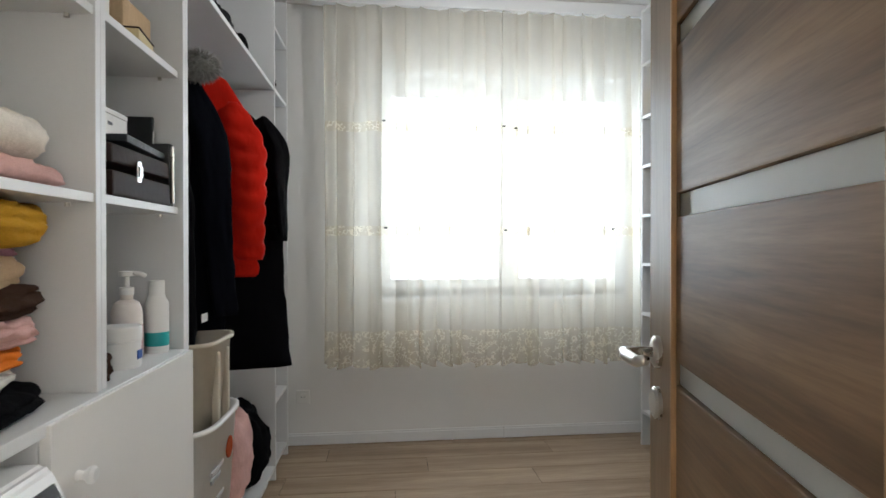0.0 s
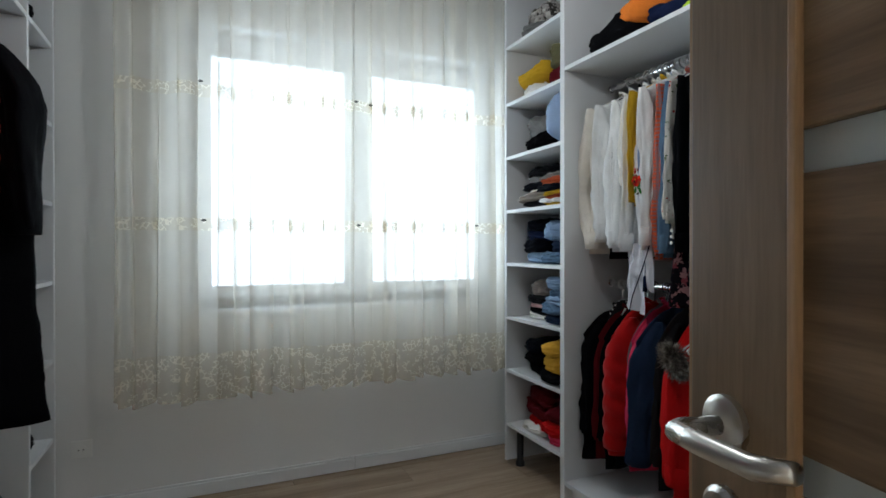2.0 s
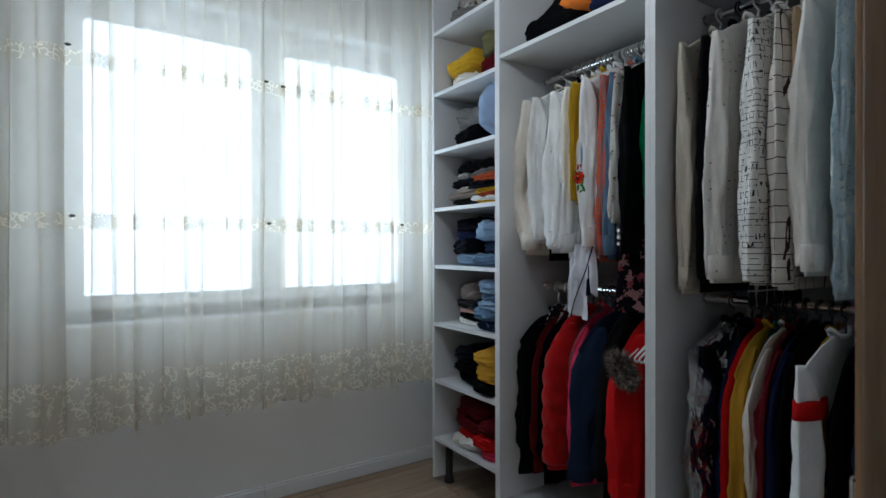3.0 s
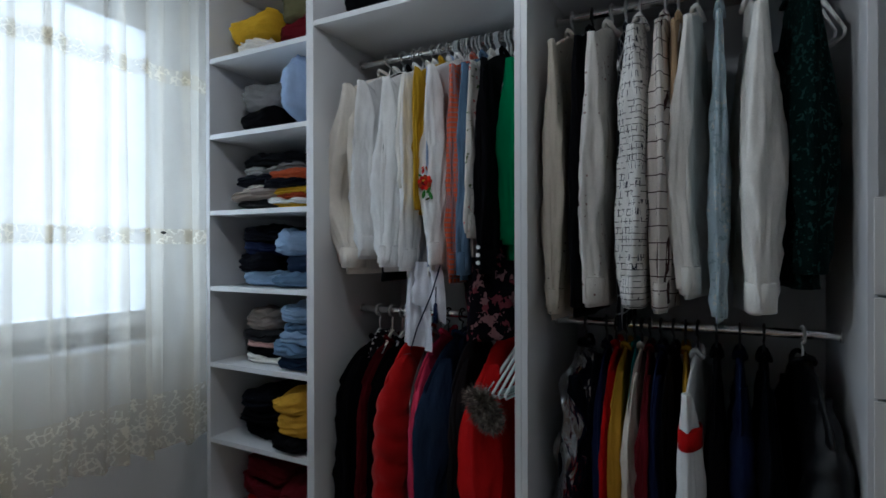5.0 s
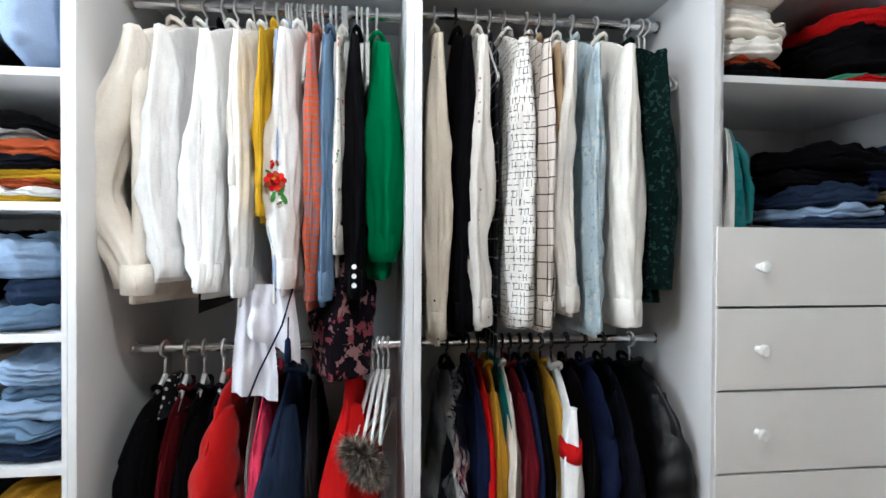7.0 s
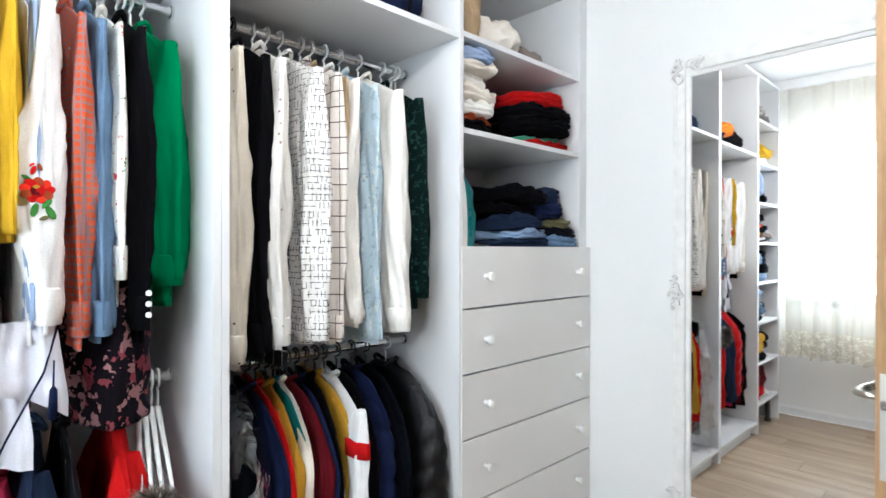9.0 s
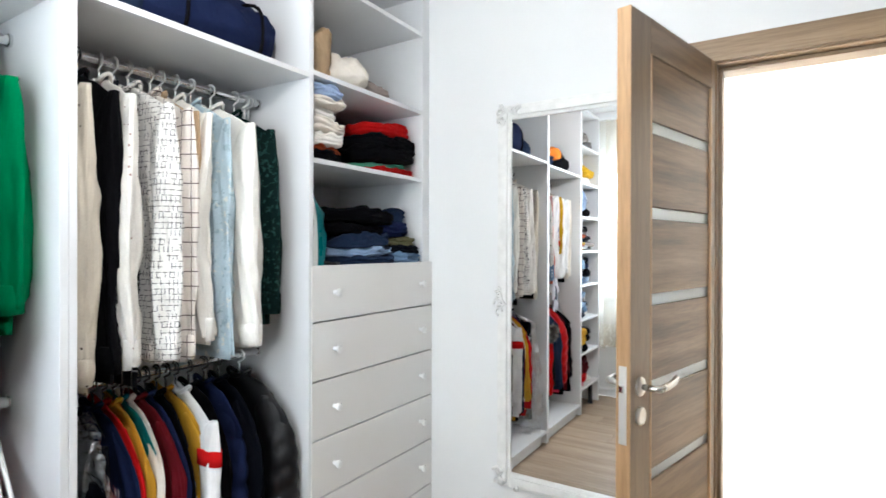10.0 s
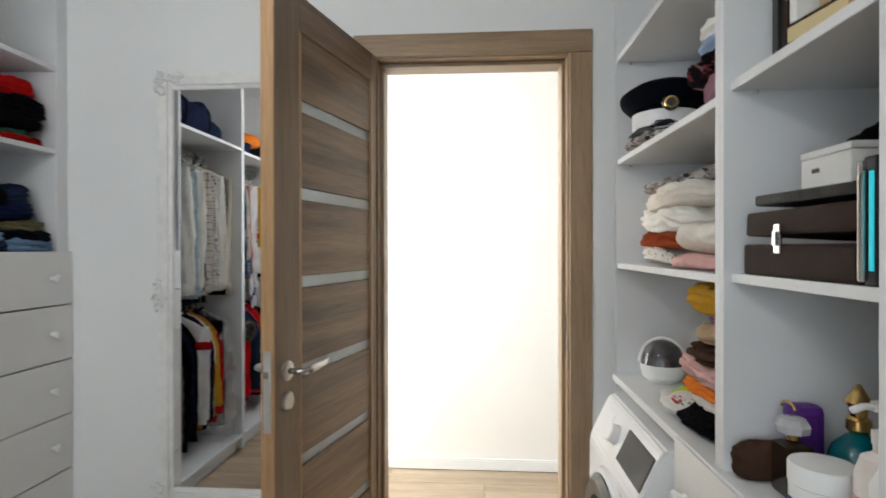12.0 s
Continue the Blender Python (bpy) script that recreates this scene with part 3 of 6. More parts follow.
def rod(root, y0, y1, x, z, name="clothes_rail"):
    r = part(name, moved(lathe([(0.0, 0), (0.0125, 0), (0.0125, y1 - y0), (0.0, y1 - y0)], 16, "y"), pose(x, y0, z)), M["chrome"], root, "chrome clothes rail")
    for y in (y0, y1 - 0.006):
        part("rail_socket", moved(lathe([(0.0, 0), (0.017, 0), (0.017, 0.006), (0.0, 0.006)], 14, "y"), pose(x, y, z)), M["chrome"], r)
    return r


def knob(root, x, y, z, sgn=-1, label="white turned knob"):
    """A round knob whose foot sits on a front facing -x (sgn -1) or +x."""
    b = lathe([(0.0, 0.0), (0.009, 0.0), (0.007, 0.012), (0.0145, 0.02), (0.0155, 0.026), (0.011, 0.031), (0.0, 0.032)], 16, "x")
    if sgn < 0:
        moved(b, Matrix.Diagonal((-1, 1, 1, 1)))
    return part("knob", moved(b, pose(x, y, z)), M["plastic_white"], root, label)


FX, BX = 1.605, 2.15
TOP = 2.56
P = 0.018

# shelf tower beside the window
tower = thing("shelf_tower", "white open shelf tower with folded clothes on it", "shelving unit")
panel("side_panel", tower, FX, 3.192, 0.02, BX, 3.21, TOP)
panel("side_panel", tower, FX, 2.70, 0.02, BX, 2.712, TOP)
panel("back_panel", tower, BX - 0.008, 2.712, 0.09, BX, 3.192, TOP)
TOWER_Z = [0.216, 0.506, 0.790, 1.077, 1.360, 1.646, 1.932, 2.235]
for z in TOWER_Z + [TOP - P / 2]:
    panel("shelf", tower, FX + 0.002, 2.712, z - P / 2, BX - 0.008, 3.192, z + P / 2)
for y in (2.75, 3.15):
    part("leg", moved(lathe([(0.025, 0), (0.025, 0.02), (0.018, 0.03), (0.018, 0.207), (0, 0.207)], 12), pose(FX + 0.06, y, 0)), M["plastic_black"], tower)

def hanging_unit(name, y0, y1, shelf_z, rods, label, bottom=0.10):
    u = thing(name, label, "wardrobe")
    panel("side_panel", u, FX, y0, 0.02, BX, y0 + P, TOP)
    panel("side_panel", u, FX, y1 - P, 0.02, BX, y1, TOP)
    panel("back_panel", u, BX - 0.008, y0 + P, 0.09, BX, y1 - P, TOP)
    panel("top_shelf", u, FX + 0.002, y0 + P, shelf_z - P / 2, BX - 0.008, y1 - P, shelf_z + P / 2)
    panel("top_panel", u, FX + 0.002, y0 + P, TOP - P, BX - 0.008, y1 - P, TOP)
    panel("bottom_panel", u, FX + 0.002, y0 + P, bottom - P / 2, BX - 0.008, y1 - P, bottom + P / 2)
    panel("plinth", u, FX + 0.04, y0 + P, 0.004, FX + 0.056, y1 - P, bottom - P / 2)
    for z in rods:
        rod(u, y0 + P, y1 - P, 1.87, z)
    return u


hanging_unit("hanging_wardrobe", 1.9572, 2.6995, 1.975, (1.911, 1.003), "white open wardrobe with two chrome clothes rails")
hanging_unit("hanging_wardrobe", 1.199, 1.9568, 1.99, (1.924, 1.007), "white open wardrobe with two chrome clothes rails")

# drawer unit beside the mirror
du = thing("drawer_unit", "white unit with drawers below and open shelves above", "chest of drawers")
DY0, DY1 = 0.446, 1.1985
panel("side_panel", du, FX + 0.016, DY0, 0.02, BX, DY0 + 0.055, TOP)
panel("side_panel", du, FX + 0.016, DY1 - P, 0.02, BX, DY1, TOP)
panel("back_panel", du, BX - 0.008, DY0 + 0.055, 0.06, BX, DY1 - P, TOP)
DRAWER_Z = [1.331, 1.128, 0.919, 0.711, 0.503, 0.295, 0.087]
for z in (2.37, 2.012, 1.702, TOP - P / 2):
    panel("shelf", du, FX + 0.018, DY0 + 0.055, z - P / 2, BX - 0.008, DY1 - P, z + P / 2)
panel("deck", du, FX + 0.018, DY0 + 0.055, 1.331 - 0.03, BX - 0.008, DY1 - P, 1.331 - 0.012)
for z1, z0 in zip(DRAWER_Z, DRAWER_Z[1:]):
    d = panel("drawer", du, FX - 0.003, DY0 + 0.001, z0 + 0.003, FX + 0.0155, DY1 + 0.008, z1 - 0.003, "front", "smooth white drawer front")
    for y in (1.094, 0.545):
        knob(d, FX - 0.003, y, (z0 + z1) / 2)

# ---- west side ----
LX, LB = -0.432, -0.91
SA = thing("shelf_unit", "white open shelves above the washing machine", "shelving unit")
panel("side_panel", SA, LB, 0.489, 0.02, LX, 0.507, TOP)
panel("side_panel", SA, LB, 1.2915, 0.9055, LX, 1.3095, TOP)
panel("back_panel", SA, LB, 0.507, 0.9055, LB + 0.008, 1.2915, TOP)


def shelf_with_pins(root, y0, y1, z, front):
    sh = panel("shelf", root, LB + 0.008, y0, z - P / 2, front, y1, z + P / 2)
    for y in (y0 + 0.004, y1 - 0.004):
        part("shelf_pin", moved(lathe([(0, 0), (0.005, 0), (0.005, 0.008), (0, 0.008)], 8), pose(front - 0.045, y, z - P / 2 - 0.0082)), M["nickel"], sh)


for z in (1.278, 1.635, 1.99, 2.34, TOP - P / 2):
    shelf_with_pins(SA, 0.507, 1.2915, z, LX - 0.004)
SB = thing("shelf_unit", "narrow white open shelves with boxes and toiletries", "shelving unit")
panel("side_panel", SB, LB, 1.310, 0.9055, LX, 1.3285, TOP)
panel("side_panel", SB, LB, 1.734, 0.02, LX, 1.752, TOP)
panel("back_panel", SB, LB, 1.3285, 0.9055, LB + 0.008, 1.734, TOP)
for z in (1.282, 1.652, 2.02, TOP - P / 2):
    shelf_with_pins(SB, 1.3285, 1.734, z, LX - 0.014)
wt = tagged(mesh_object("worktop", box(LB, 0.5075, 0.882, LX + 0.012, 1.7335, 0.905, 0.002), M["melamine"]), "white laminated worktop over the washing machine and cabinet", "worktop")
base = thing("base_cabinet", "white base cabinet with a knobbed door under the worktop", "cabinet")
panel("side_panel", base, LB, 1.115, 0.02, LX, 1.133, 0.8815)
panel("bottom_panel", base, LB, 1.133, 0.09, LX, 1.733, 0.108)
panel("plinth", base, LX - 0.05, 1.133, 0.004, LX - 0.034, 1.733, 0.0895)
dr = panel("door", base, LX + 0.001, 1.118, 0.10, LX + 0.019, 1.748, 0.9, "front", "smooth white cabinet door")
knob(dr, LX + 0.019, 1.19, 0.79, 1)

HC = thing("hanging_wardrobe", "white open wardrobe bay with winter coats", "wardrobe")
panel("side_panel", HC, LB, 1.7525, 0.02, LX, 1.7705, TOP)
panel("back_panel", HC, LB, 1.7705, 0.09, LB + 0.008, 2.937, TOP)
panel("top_shelf", HC, LB + 0.008, 1.7705, 1.958, LX - 0.002, 2.937, 1.976)
panel("top_panel", HC, LB + 0.008, 1.7705, TOP - P, LX - 0.002, 2.937, TOP)
panel("bottom_panel", HC, LB + 0.008, 1.7705, 0.075, LX - 0.002, 2.937, 0.093)
panel("plinth", HC, LX - 0.05, 1.7705, 0.004, LX - 0.034, 2.937, 0.0745)
rod(HC, 1.7705, 2.937, -0.66, 1.90)
SD = thing("shelf_tower", "narrow white open shelf tower beside the coats", "shelving unit")
panel("side_panel", SD, LB, 2.9375, 0.02, LX, 2.9555, TOP)
panel("side_panel", SD, LB, 3.27, 0.02, LX, 3.288, TOP)
panel("back_panel", SD, LB, 2.9555, 0.09, LB + 0.008, 3.27, TOP)
for z in (0.084, 0.40, 0.715, 1.03, 1.343, 1.657, 1.971, 2.285, TOP - P / 2):
    panel("shelf", SD, LB + 0.008, 2.9555, z - P / 2, LX - 0.004, 3.27, z + P / 2)


# ---- clothes: materials ----
def C(key, col, **k):
    M[key] = cloth(key + "_cloth", col, **k)


C("cream", (0.86, 0.80, 0.71)); C("white", (0.90, 0.89, 0.87)); C("offwhite", (0.88, 0.85, 0.79)); C("black", (0.003, 0.003, 0.004))
C("ink", (0.004, 0.005, 0.009)); C("navy", (0.010, 0.016, 0.05)); C("yellow", (0.60, 0.36, 0.022)); C("mustard", (0.55, 0.30, 0.03))
C("sky", (0.33, 0.43, 0.62)); C("denim", (0.13, 0.21, 0.32), var=0.3); C("denim_pale", (0.25, 0.35, 0.50)); C("denim_dark", (0.016, 0.028, 0.06))
C("green", (0.002, 0.17, 0.06)); C("red", (0.48, 0.008, 0.008)); C("scarlet", (0.75, 0.035, 0.015)); C("wine", (0.10, 0.006, 0.01)); C("pink", (0.72, 0.05, 0.12))
C("grey", (0.20, 0.195, 0.19)); C("charcoal", (0.02, 0.02, 0.022)); C("taupe", (0.28, 0.235, 0.21)); C("tan", (0.50, 0.36, 0.22)); C("brown", (0.055, 0.03, 0.02))
C("mauve", (0.36, 0.19, 0.25)); C("orange", (0.80, 0.22, 0.03)); C("rose", (0.68, 0.42, 0.38)); C("teal", (0.01, 0.17, 0.18)); C("khaki", (0.13, 0.12, 0.06)); C("neon", (0.55, 0.80, 0.05)); C("mint", (0.10, 0.42, 0.28)); C("rust", (0.32, 0.06, 0.02))
C("lilac_white", (0.74, 0.74, 0.80))
C("stem_green", (0.05, 0.20, 0.04))
C("polka", (0.66, 0.60, 0.50), pattern=dot_pattern((0.07, 0.05, 0.04), 40, 0.13))
C("dotted", (0.78, 0.75, 0.70), pattern=dot_pattern((0.35, 0.22, 0.2), 38, 0.13))
C("spots", (0.015, 0.015, 0.018), pattern=dot_pattern((0.75, 0.74, 0.7), 60, 0.3))
C("dash", (0.80, 0.78, 0.74), pattern=dash_pattern(((0.05, 0.055, 0.075), (0.10, 0.095, 0.09)), 66))
C("grid", (0.76, 0.70, 0.64), pattern=grid_pattern((0.07, 0.04, 0.04), 0.042, 0.07))
C("plaid", (0.66, 0.12, 0.05), pattern=grid_pattern((0.34, 0.19, 0.19), 0.015, 0.3))
C("check_dark", (0.02, 0.022, 0.03), pattern=grid_pattern((0.55, 0.55, 0.55), 0.05, 0.09))
C("blue_floral", (0.47, 0.58, 0.64), pattern=flower_pattern(((0.66, 0.68, 0.64), (0.34, 0.44, 0.50)), 36, 0.40))
C("white_floral", (0.80, 0.78, 0.72), pattern=flower_pattern(((0.55, 0.06, 0.05), (0.10, 0.16, 0.05)), 40, 0.36))
C("dark_floral", (0.007, 0.005, 0.008), pattern=flower_pattern(((0.20, 0.04, 0.05), (0.26, 0.13, 0.13)), 20, 0.42))
C("leaf", (0.003, 0.012, 0.011), pattern=flower_pattern(((0.02, 0.055, 0.048),), 60, 0.42))
C("motif", (0.34, 0.31, 0.29), pattern=flower_pattern(((0.05, 0.045, 0.04), (0.6, 0.57, 0.53)), 30, 0.45))
M["leather"] = cloth("black_quilted_leather", (0.002, 0.002, 0.003), rough=0.46, relief=0.3, sheen=0.0)
M["puffer_red"] = cloth("red_puffer_shell", (0.42, 0.006, 0.006), rough=0.62, relief=0.25, sheen=0.1)
M["puffer_scarlet"] = cloth("scarlet_puffer_shell", (0.66, 0.016, 0.005), rough=0.62, relief=0.25, sheen=0.1)
# thin plastic film: clear, with bright crinkled glints
m_, nt_, b_ = base_mat("clear_plastic_film", 0.16)
nt_.nodes.remove(b_)
gl_, tp_, mx_ = nt_.nodes.new("ShaderNodeBsdfGlossy"), nt_.nodes.new("ShaderNodeBsdfTransparent"), nt_.nodes.new("ShaderNodeMixShader")
gl_.inputs["Roughness"].default_value = 0.17
gl_.inputs["Color"].default_value = (0.95, 0.97, 1.0, 1)
mx_.inputs[0].default_value = 0.32
bump(nt_, gl_, noise_tex(nt_, mapped(nt_, (1, 1, 0.6)), 22, 2), 0.7, 0.05)
nt_.links.new(tp_.outputs[0], mx_.inputs[1])
nt_.links.new(gl_.outputs[0], mx_.inputs[2])
nt_.links.new(mx_.outputs[0], nt_.nodes["Material Output"].inputs[0])
M["film"] = m_
m_, nt_, b_ = base_mat("brown_fur", 0.7)
nt_.links.new(ramp(nt_, noise_tex(nt_, mapped(nt_), 70, 3), [(0.35, (0.025, 0.018, 0.014)), (0.52, (0.13, 0.10, 0.08)), (0.7, (0.42, 0.37, 0.31))]), b_.inputs["Base Color"])
M["fur"] = m_
M["fur_grey"] = cloth("grey_fur_tips", (0.40, 0.39, 0.37), var=0.4, relief=0.1)


# ---- hanging clothes ----
def cloth_tube(levels, sides, seed, fold=0.007, pleats=4, quilt=0.0, rows=9):
    """Rings of (z, centre x, half depth, half width) with long pleats that drift down the cloth."""
    b = bmesh.new()
    rings = []
    n = len(levels) - 1
    for j, (z, cx, w, h) in enumerate(levels):
        t = j / n
        amp = fold * min(1.0, 0.25 + 1.6 * t)
        drift = 1.3 * noise.noise((z * 2.3, seed, 1.7))
        ring = []
        for i in range(sides):
            a = 2 * math.pi * i / sides
            ca, sa = math.cos(a), math.sin(a)
            x = w * math.copysign(abs(ca) ** 1.15, ca)
            y = h * math.copysign(abs(sa) ** 1.1, sa)
            wave = pleats * a + drift * 2 + seed
            d = amp * (0.9 - 1.9 * abs(math.sin(wave * 0.5)) ** 0.5)
            d += amp * 0.9 * noise.noise((ca * 1.7 + seed, sa * 1.7, z * 5))
            d += amp * 1.5 * (0.22 - abs(noise.noise((ca * 2.6 + z * 7, sa * 3.4 - z * 5, seed + 5))))
            if quilt:
                q = abs(math.sin(math.pi * rows * (t - 0.05 * abs(sa) + 0.01 * math.sin(3 * a + seed))))
                d = d * 0.35 + quilt * (1.6 * q ** 0.55 - 0.9)
            room = min(1.0, h / 0.02)
            ring.append(b.verts.new((cx + x + d * ca, y + d * sa * room, z)))
        rings.append(ring)
    for lo, hi in zip(rings, rings[1:]):
        for i in range(sides):
            j = (i + 1) % sides
            b.faces.new((lo[i], lo[j], hi[j], hi[i])).smooth = True
    b.faces.new(rings[0])
    b.faces.new(rings[-1][::-1])
    return b


def loft(levels, sides, seed, fold=0.006):
    return cloth_tube(levels, sides, seed, fold, 3)


def sleeve_loft(e, z0, length, w, h, seed, quilt=0.0, swing=0.0, balloon=0.0, rise=0.015):
    """A sleeve that hangs from the shoulder tip at depth e, pointed above and widest at the elbow."""
    lv = []
    steps = 40
    for k in range(steps + 1):
        t = k / steps
        grow = math.sin(0.5 * math.pi * min(1.0, t / 0.55))
        hh = h * (0.33 + 0.67 * grow + 0.06 * math.sin(math.pi * min(1.0, t / 0.9)) - 0.22 * max(0.0, t - 0.6) / 0.4)
        hh *= 1 + balloon * max(0.0, math.sin(math.pi * (t - 0.3) / 0.7)) if t > 0.3 else 1
        ww = w * (0.22 + 0.78 * min(1.0, t / 0.16) ** 0.6 - 0.25 * t)
        if t > 0.95 and not quilt:
            hh *= 1 - 0.14 * (t - 0.95) / 0.05 * (1 + balloon)
        inset = rise * (1 - min(1.0, t / 0.34)) ** 2
        lv.append((z0 - length * t, e - ww + 0.012 - inset + 0.008 * math.sin(2.2 * t + seed), ww, hh))
    b = cloth_tube(lv, 44, seed + 0.5, 0.011 if not quilt else 0.004, 3 + int(seed) % 3, quilt, max(5, round(length / 0.075)))
    for v in b.verts:
        t = max(0.0, min(1.0, (z0 - v.co.z) / length))
        bend = t / 0.62 if t < 0.62 else (1 - t) / 0.38
        v.co.y += swing * (bend * bend * (3 - 2 * bend) * 0.5 + bend * 0.5)
    return b


def garment(name, label, material, at, length, side=-1, depth=0.21, thick=0.02, sleeve=0.0, rz=0.0, drop=0.055, quilt=0.0, collar=True, seed=0, flare=0.0, category="shirt", group="clothes on the rails", cuff=True, swing=0.0, lean=0.0, balloon=0.0, slope=0.075):
    """A garment on a hanger, seen edge-on: depth along x, its front towards side * x. at: the point on the rail."""
    g = thing(name, label, category, at=at, rz=rz, group=group)
    z0 = -drop
    full = 0.95 * depth if sleeve else depth
    lv = [(z0, 0, 0.045, thick * 0.4), (z0 - 0.012, 0, 0.065, thick * 0.44)]
    for k in range(1, 6):
        t = k / 5
        lv.append((z0 - 0.012 - (slope - 0.007) * t ** (1.1 if slope < 0.1 else 1.55), 0, 0.065 + (full - 0.065) * t ** 0.9, thick * (0.44 + 0.06 * t)))
    n = 30
    for k in range(1, n + 1):
        t = k / n
        w = full * (1.0 - 0.05 * math.sin(math.pi * min(1.0, 3 * t)) + 0.02 * math.sin(5 * t + seed)) + flare * t
        h = thick * (0.5 + 0.65 * min(1.0, t * 1.9) + 0.08 * math.sin(8 * t + seed))
        lv.append((z0 - slope - 0.005 - (length - slope - 0.005) * t, 0, w, h))
    part("body", cloth_tube(lv, 56, seed, 0.010 if not quilt else 0.003, 5, quilt * 0.9, max(6, round(length / 0.075))), M[material], g)
    if collar:
        ring = [(0.048 * math.cos(a), 0.6 * thick * math.sin(a), z0 + 0.006 + 0.012 * math.cos(a * 2)) for a in [2 * math.pi * i / 14 for i in range(15)]]
        part("collar", tube(ring, 0.0065, 8), M[material], g)
    if sleeve:
        top = z0 - slope * (0.84 if slope < 0.1 else 0.45)
        drop_len = sleeve + 0.085 - (z0 - top)
        for sd, yy in ((side, -0.15 * thick), (-side, 0.0)):
            b = sleeve_loft(depth, top, drop_len, 0.066 if not quilt else 0.078, thick * 1.42, seed, quilt, swing, balloon, 0.10 if slope > 0.1 else 0.015)
            moved(b, Matrix.Translation((0, yy, 0)) @ Matrix.Diagonal((sd, 1, 1, 1)))
            s = part("sleeve", b, M[material], g)
            if cuff and sd == side and not quilt:
                zc = top - drop_len
                hw = thick * 1.42 * 0.76
                cx = depth - 0.0495 + 0.012 + 0.008 * math.sin(2.2 + seed)
                cb = cloth_tube([(zc + 0.056, cx, 0.044, hw * 0.86), (zc + 0.052, cx, 0.0485, hw * 0.97), (zc + 0.025, cx, 0.0485, hw), (zc - 0.012, cx, 0.0475, hw * 0.98), (zc - 0.014, cx, 0.044, hw * 0.88)], 28, seed, 0.003, 2)
                part("cuff", moved(cb, Matrix.Translation((0, yy, 0)) @ Matrix.Diagonal((sd, 1, 1, 1))), M[material], s)
    for o in g.children_recursive if lean else ():
        for v in o.data.vertices:
            v.co.y += lean * max(0.0, -0.1 - v.co.z)
    return g


def hanger(at, material="plastic_white", label="white plastic clothes hanger on the rail", rz=0.0, w=0.125):
    h = thing("clothes_hanger", label, "hanger", at=at, rz=rz, group="hangers on the rails")
    r = 0.022
    pts = [(r * math.cos(a), 0, -0.004 + r * 0.45 + r * math.sin(a) - r * 0.4) for a in [radians(d) for d in range(-35, 200, 22)]]
    pts = pts[::-1]
    hook = [(-p[0], 0, p[2]) for p in pts]
    hook = hook + [(0.008, 0, -0.026), (0.0, 0, -0.034), (0.0, 0, -0.074)]
    part("hook", tube(hook, 0.0034, 8), M[material], h)
    arm = []
    for k in range(13):
        t = -1 + k / 6
        arm.append((w * t, 0, -0.074 - 0.126 * abs(t) ** 1.05))
    part("shoulder_bar", tube(arm, 0.006, 8, [0.004 + 0.003 * (1 - abs(-1 + k / 6)) for k in range(13)]), M[material], h)
    part("trouser_bar", tube([(-w, 0, -0.200), (-w * 0.98, 0, -0.212), (w * 0.98, 0, -0.212), (w, 0, -0.200)], 0.004, 8), M[material], h)
    return h


RX = 1.87
TOPZ1, TOPZ2, LOWZ1, LOWZ2 = 1.911, 1.924, 1.003, 1.007


def hang(name, label, material, y, zr, bottom, sleeve_bottom=None, hook="plastic_white", dx=0.0, **k):
    at = (RX + dx, y, zr - 0.012)
    length = zr - 0.012 - k.get("drop", 0.055) - bottom
    if sleeve_bottom:
        k["sleeve"] = zr - 0.012 - k.get("drop", 0.055) - 0.085 - sleeve_bottom
    if hook:
        hanger((RX, y, zr), hook, "black metal clothes hanger on the rail" if hook != "plastic_white" else "white plastic clothes hanger on the rail", k.get("rz", 0.0))
    return garment(name, label, material, at, length, **k)


# upper rail, first bay
hang("shirt", "cream long-sleeved shirt on a white hanger", "cream", 2.555, TOPZ1, 1.14, 1.175, depth=0.205, thick=0.042, rz=-16, seed=1, swing=0.125)
hang("shirt", "white long-sleeved shirt on a white hanger", "white", 2.495, TOPZ1, 1.19, 1.215, depth=0.21, thick=0.025, rz=-13, seed=2, swing=0.03)
hang("top", "black sleeveless top between white shirts", "black", 2.45, TOPZ1, 1.12, thick=0.008, depth=0.2, seed=3, category="top")
hang("shirt", "white cotton blouse with full sleeves", "white", 2.415, TOPZ1, 1.15, 1.18, thick=0.027, rz=-10, seed=4, swing=0.02, category="blouse", balloon=0.35)
hang("blouse", "off-white lace blouse with short sleeves", "offwhite", 2.372, TOPZ1, 1.17, 1.43, thick=0.016, seed=5, category="blouse")
hang("shirt", "white long-sleeved shirt in a row of shirts", "white", 2.34, TOPZ1, 1.13, 1.17, thick=0.02, rz=-8, seed=6)
hang("top", "yellow knitted top with a narrow edge", "yellow", 2.310, TOPZ1, 1.33, 1.345, thick=0.0115, seed=7, category="top", cuff=False, dx=-0.02)
hang("shirt", "pale blue denim shirt in the row", "sky", 2.278, TOPZ1, 1.17, 1.20, thick=0.012, seed=8)
rose_shirt = hang("blouse", "white blouse with an embroidered red rose on the sleeve", "white", 2.245, TOPZ1, 1.16, 1.19, thick=0.024, rz=-5, seed=9, swing=0.015, category="blouse", dx=-0.02, balloon=0.4)
hang("shirt", "orange and grey plaid shirt in the row", "plaid", 2.202, TOPZ1, 1.12, 1.16, thick=0.017, seed=10, hook="plastic_white")
hang("jacket", "mid-blue denim jacket on a white hanger", "denim", 2.168, TOPZ1, 1.13, 1.16, thick=0.02, seed=11, category="jacket")
hang("blouse", "white blouse printed with red and green flowers", "white_floral", 2.136, TOPZ1, 1.2, 1.27, thick=0.014, seed=12, category="blouse", balloon=0.3)
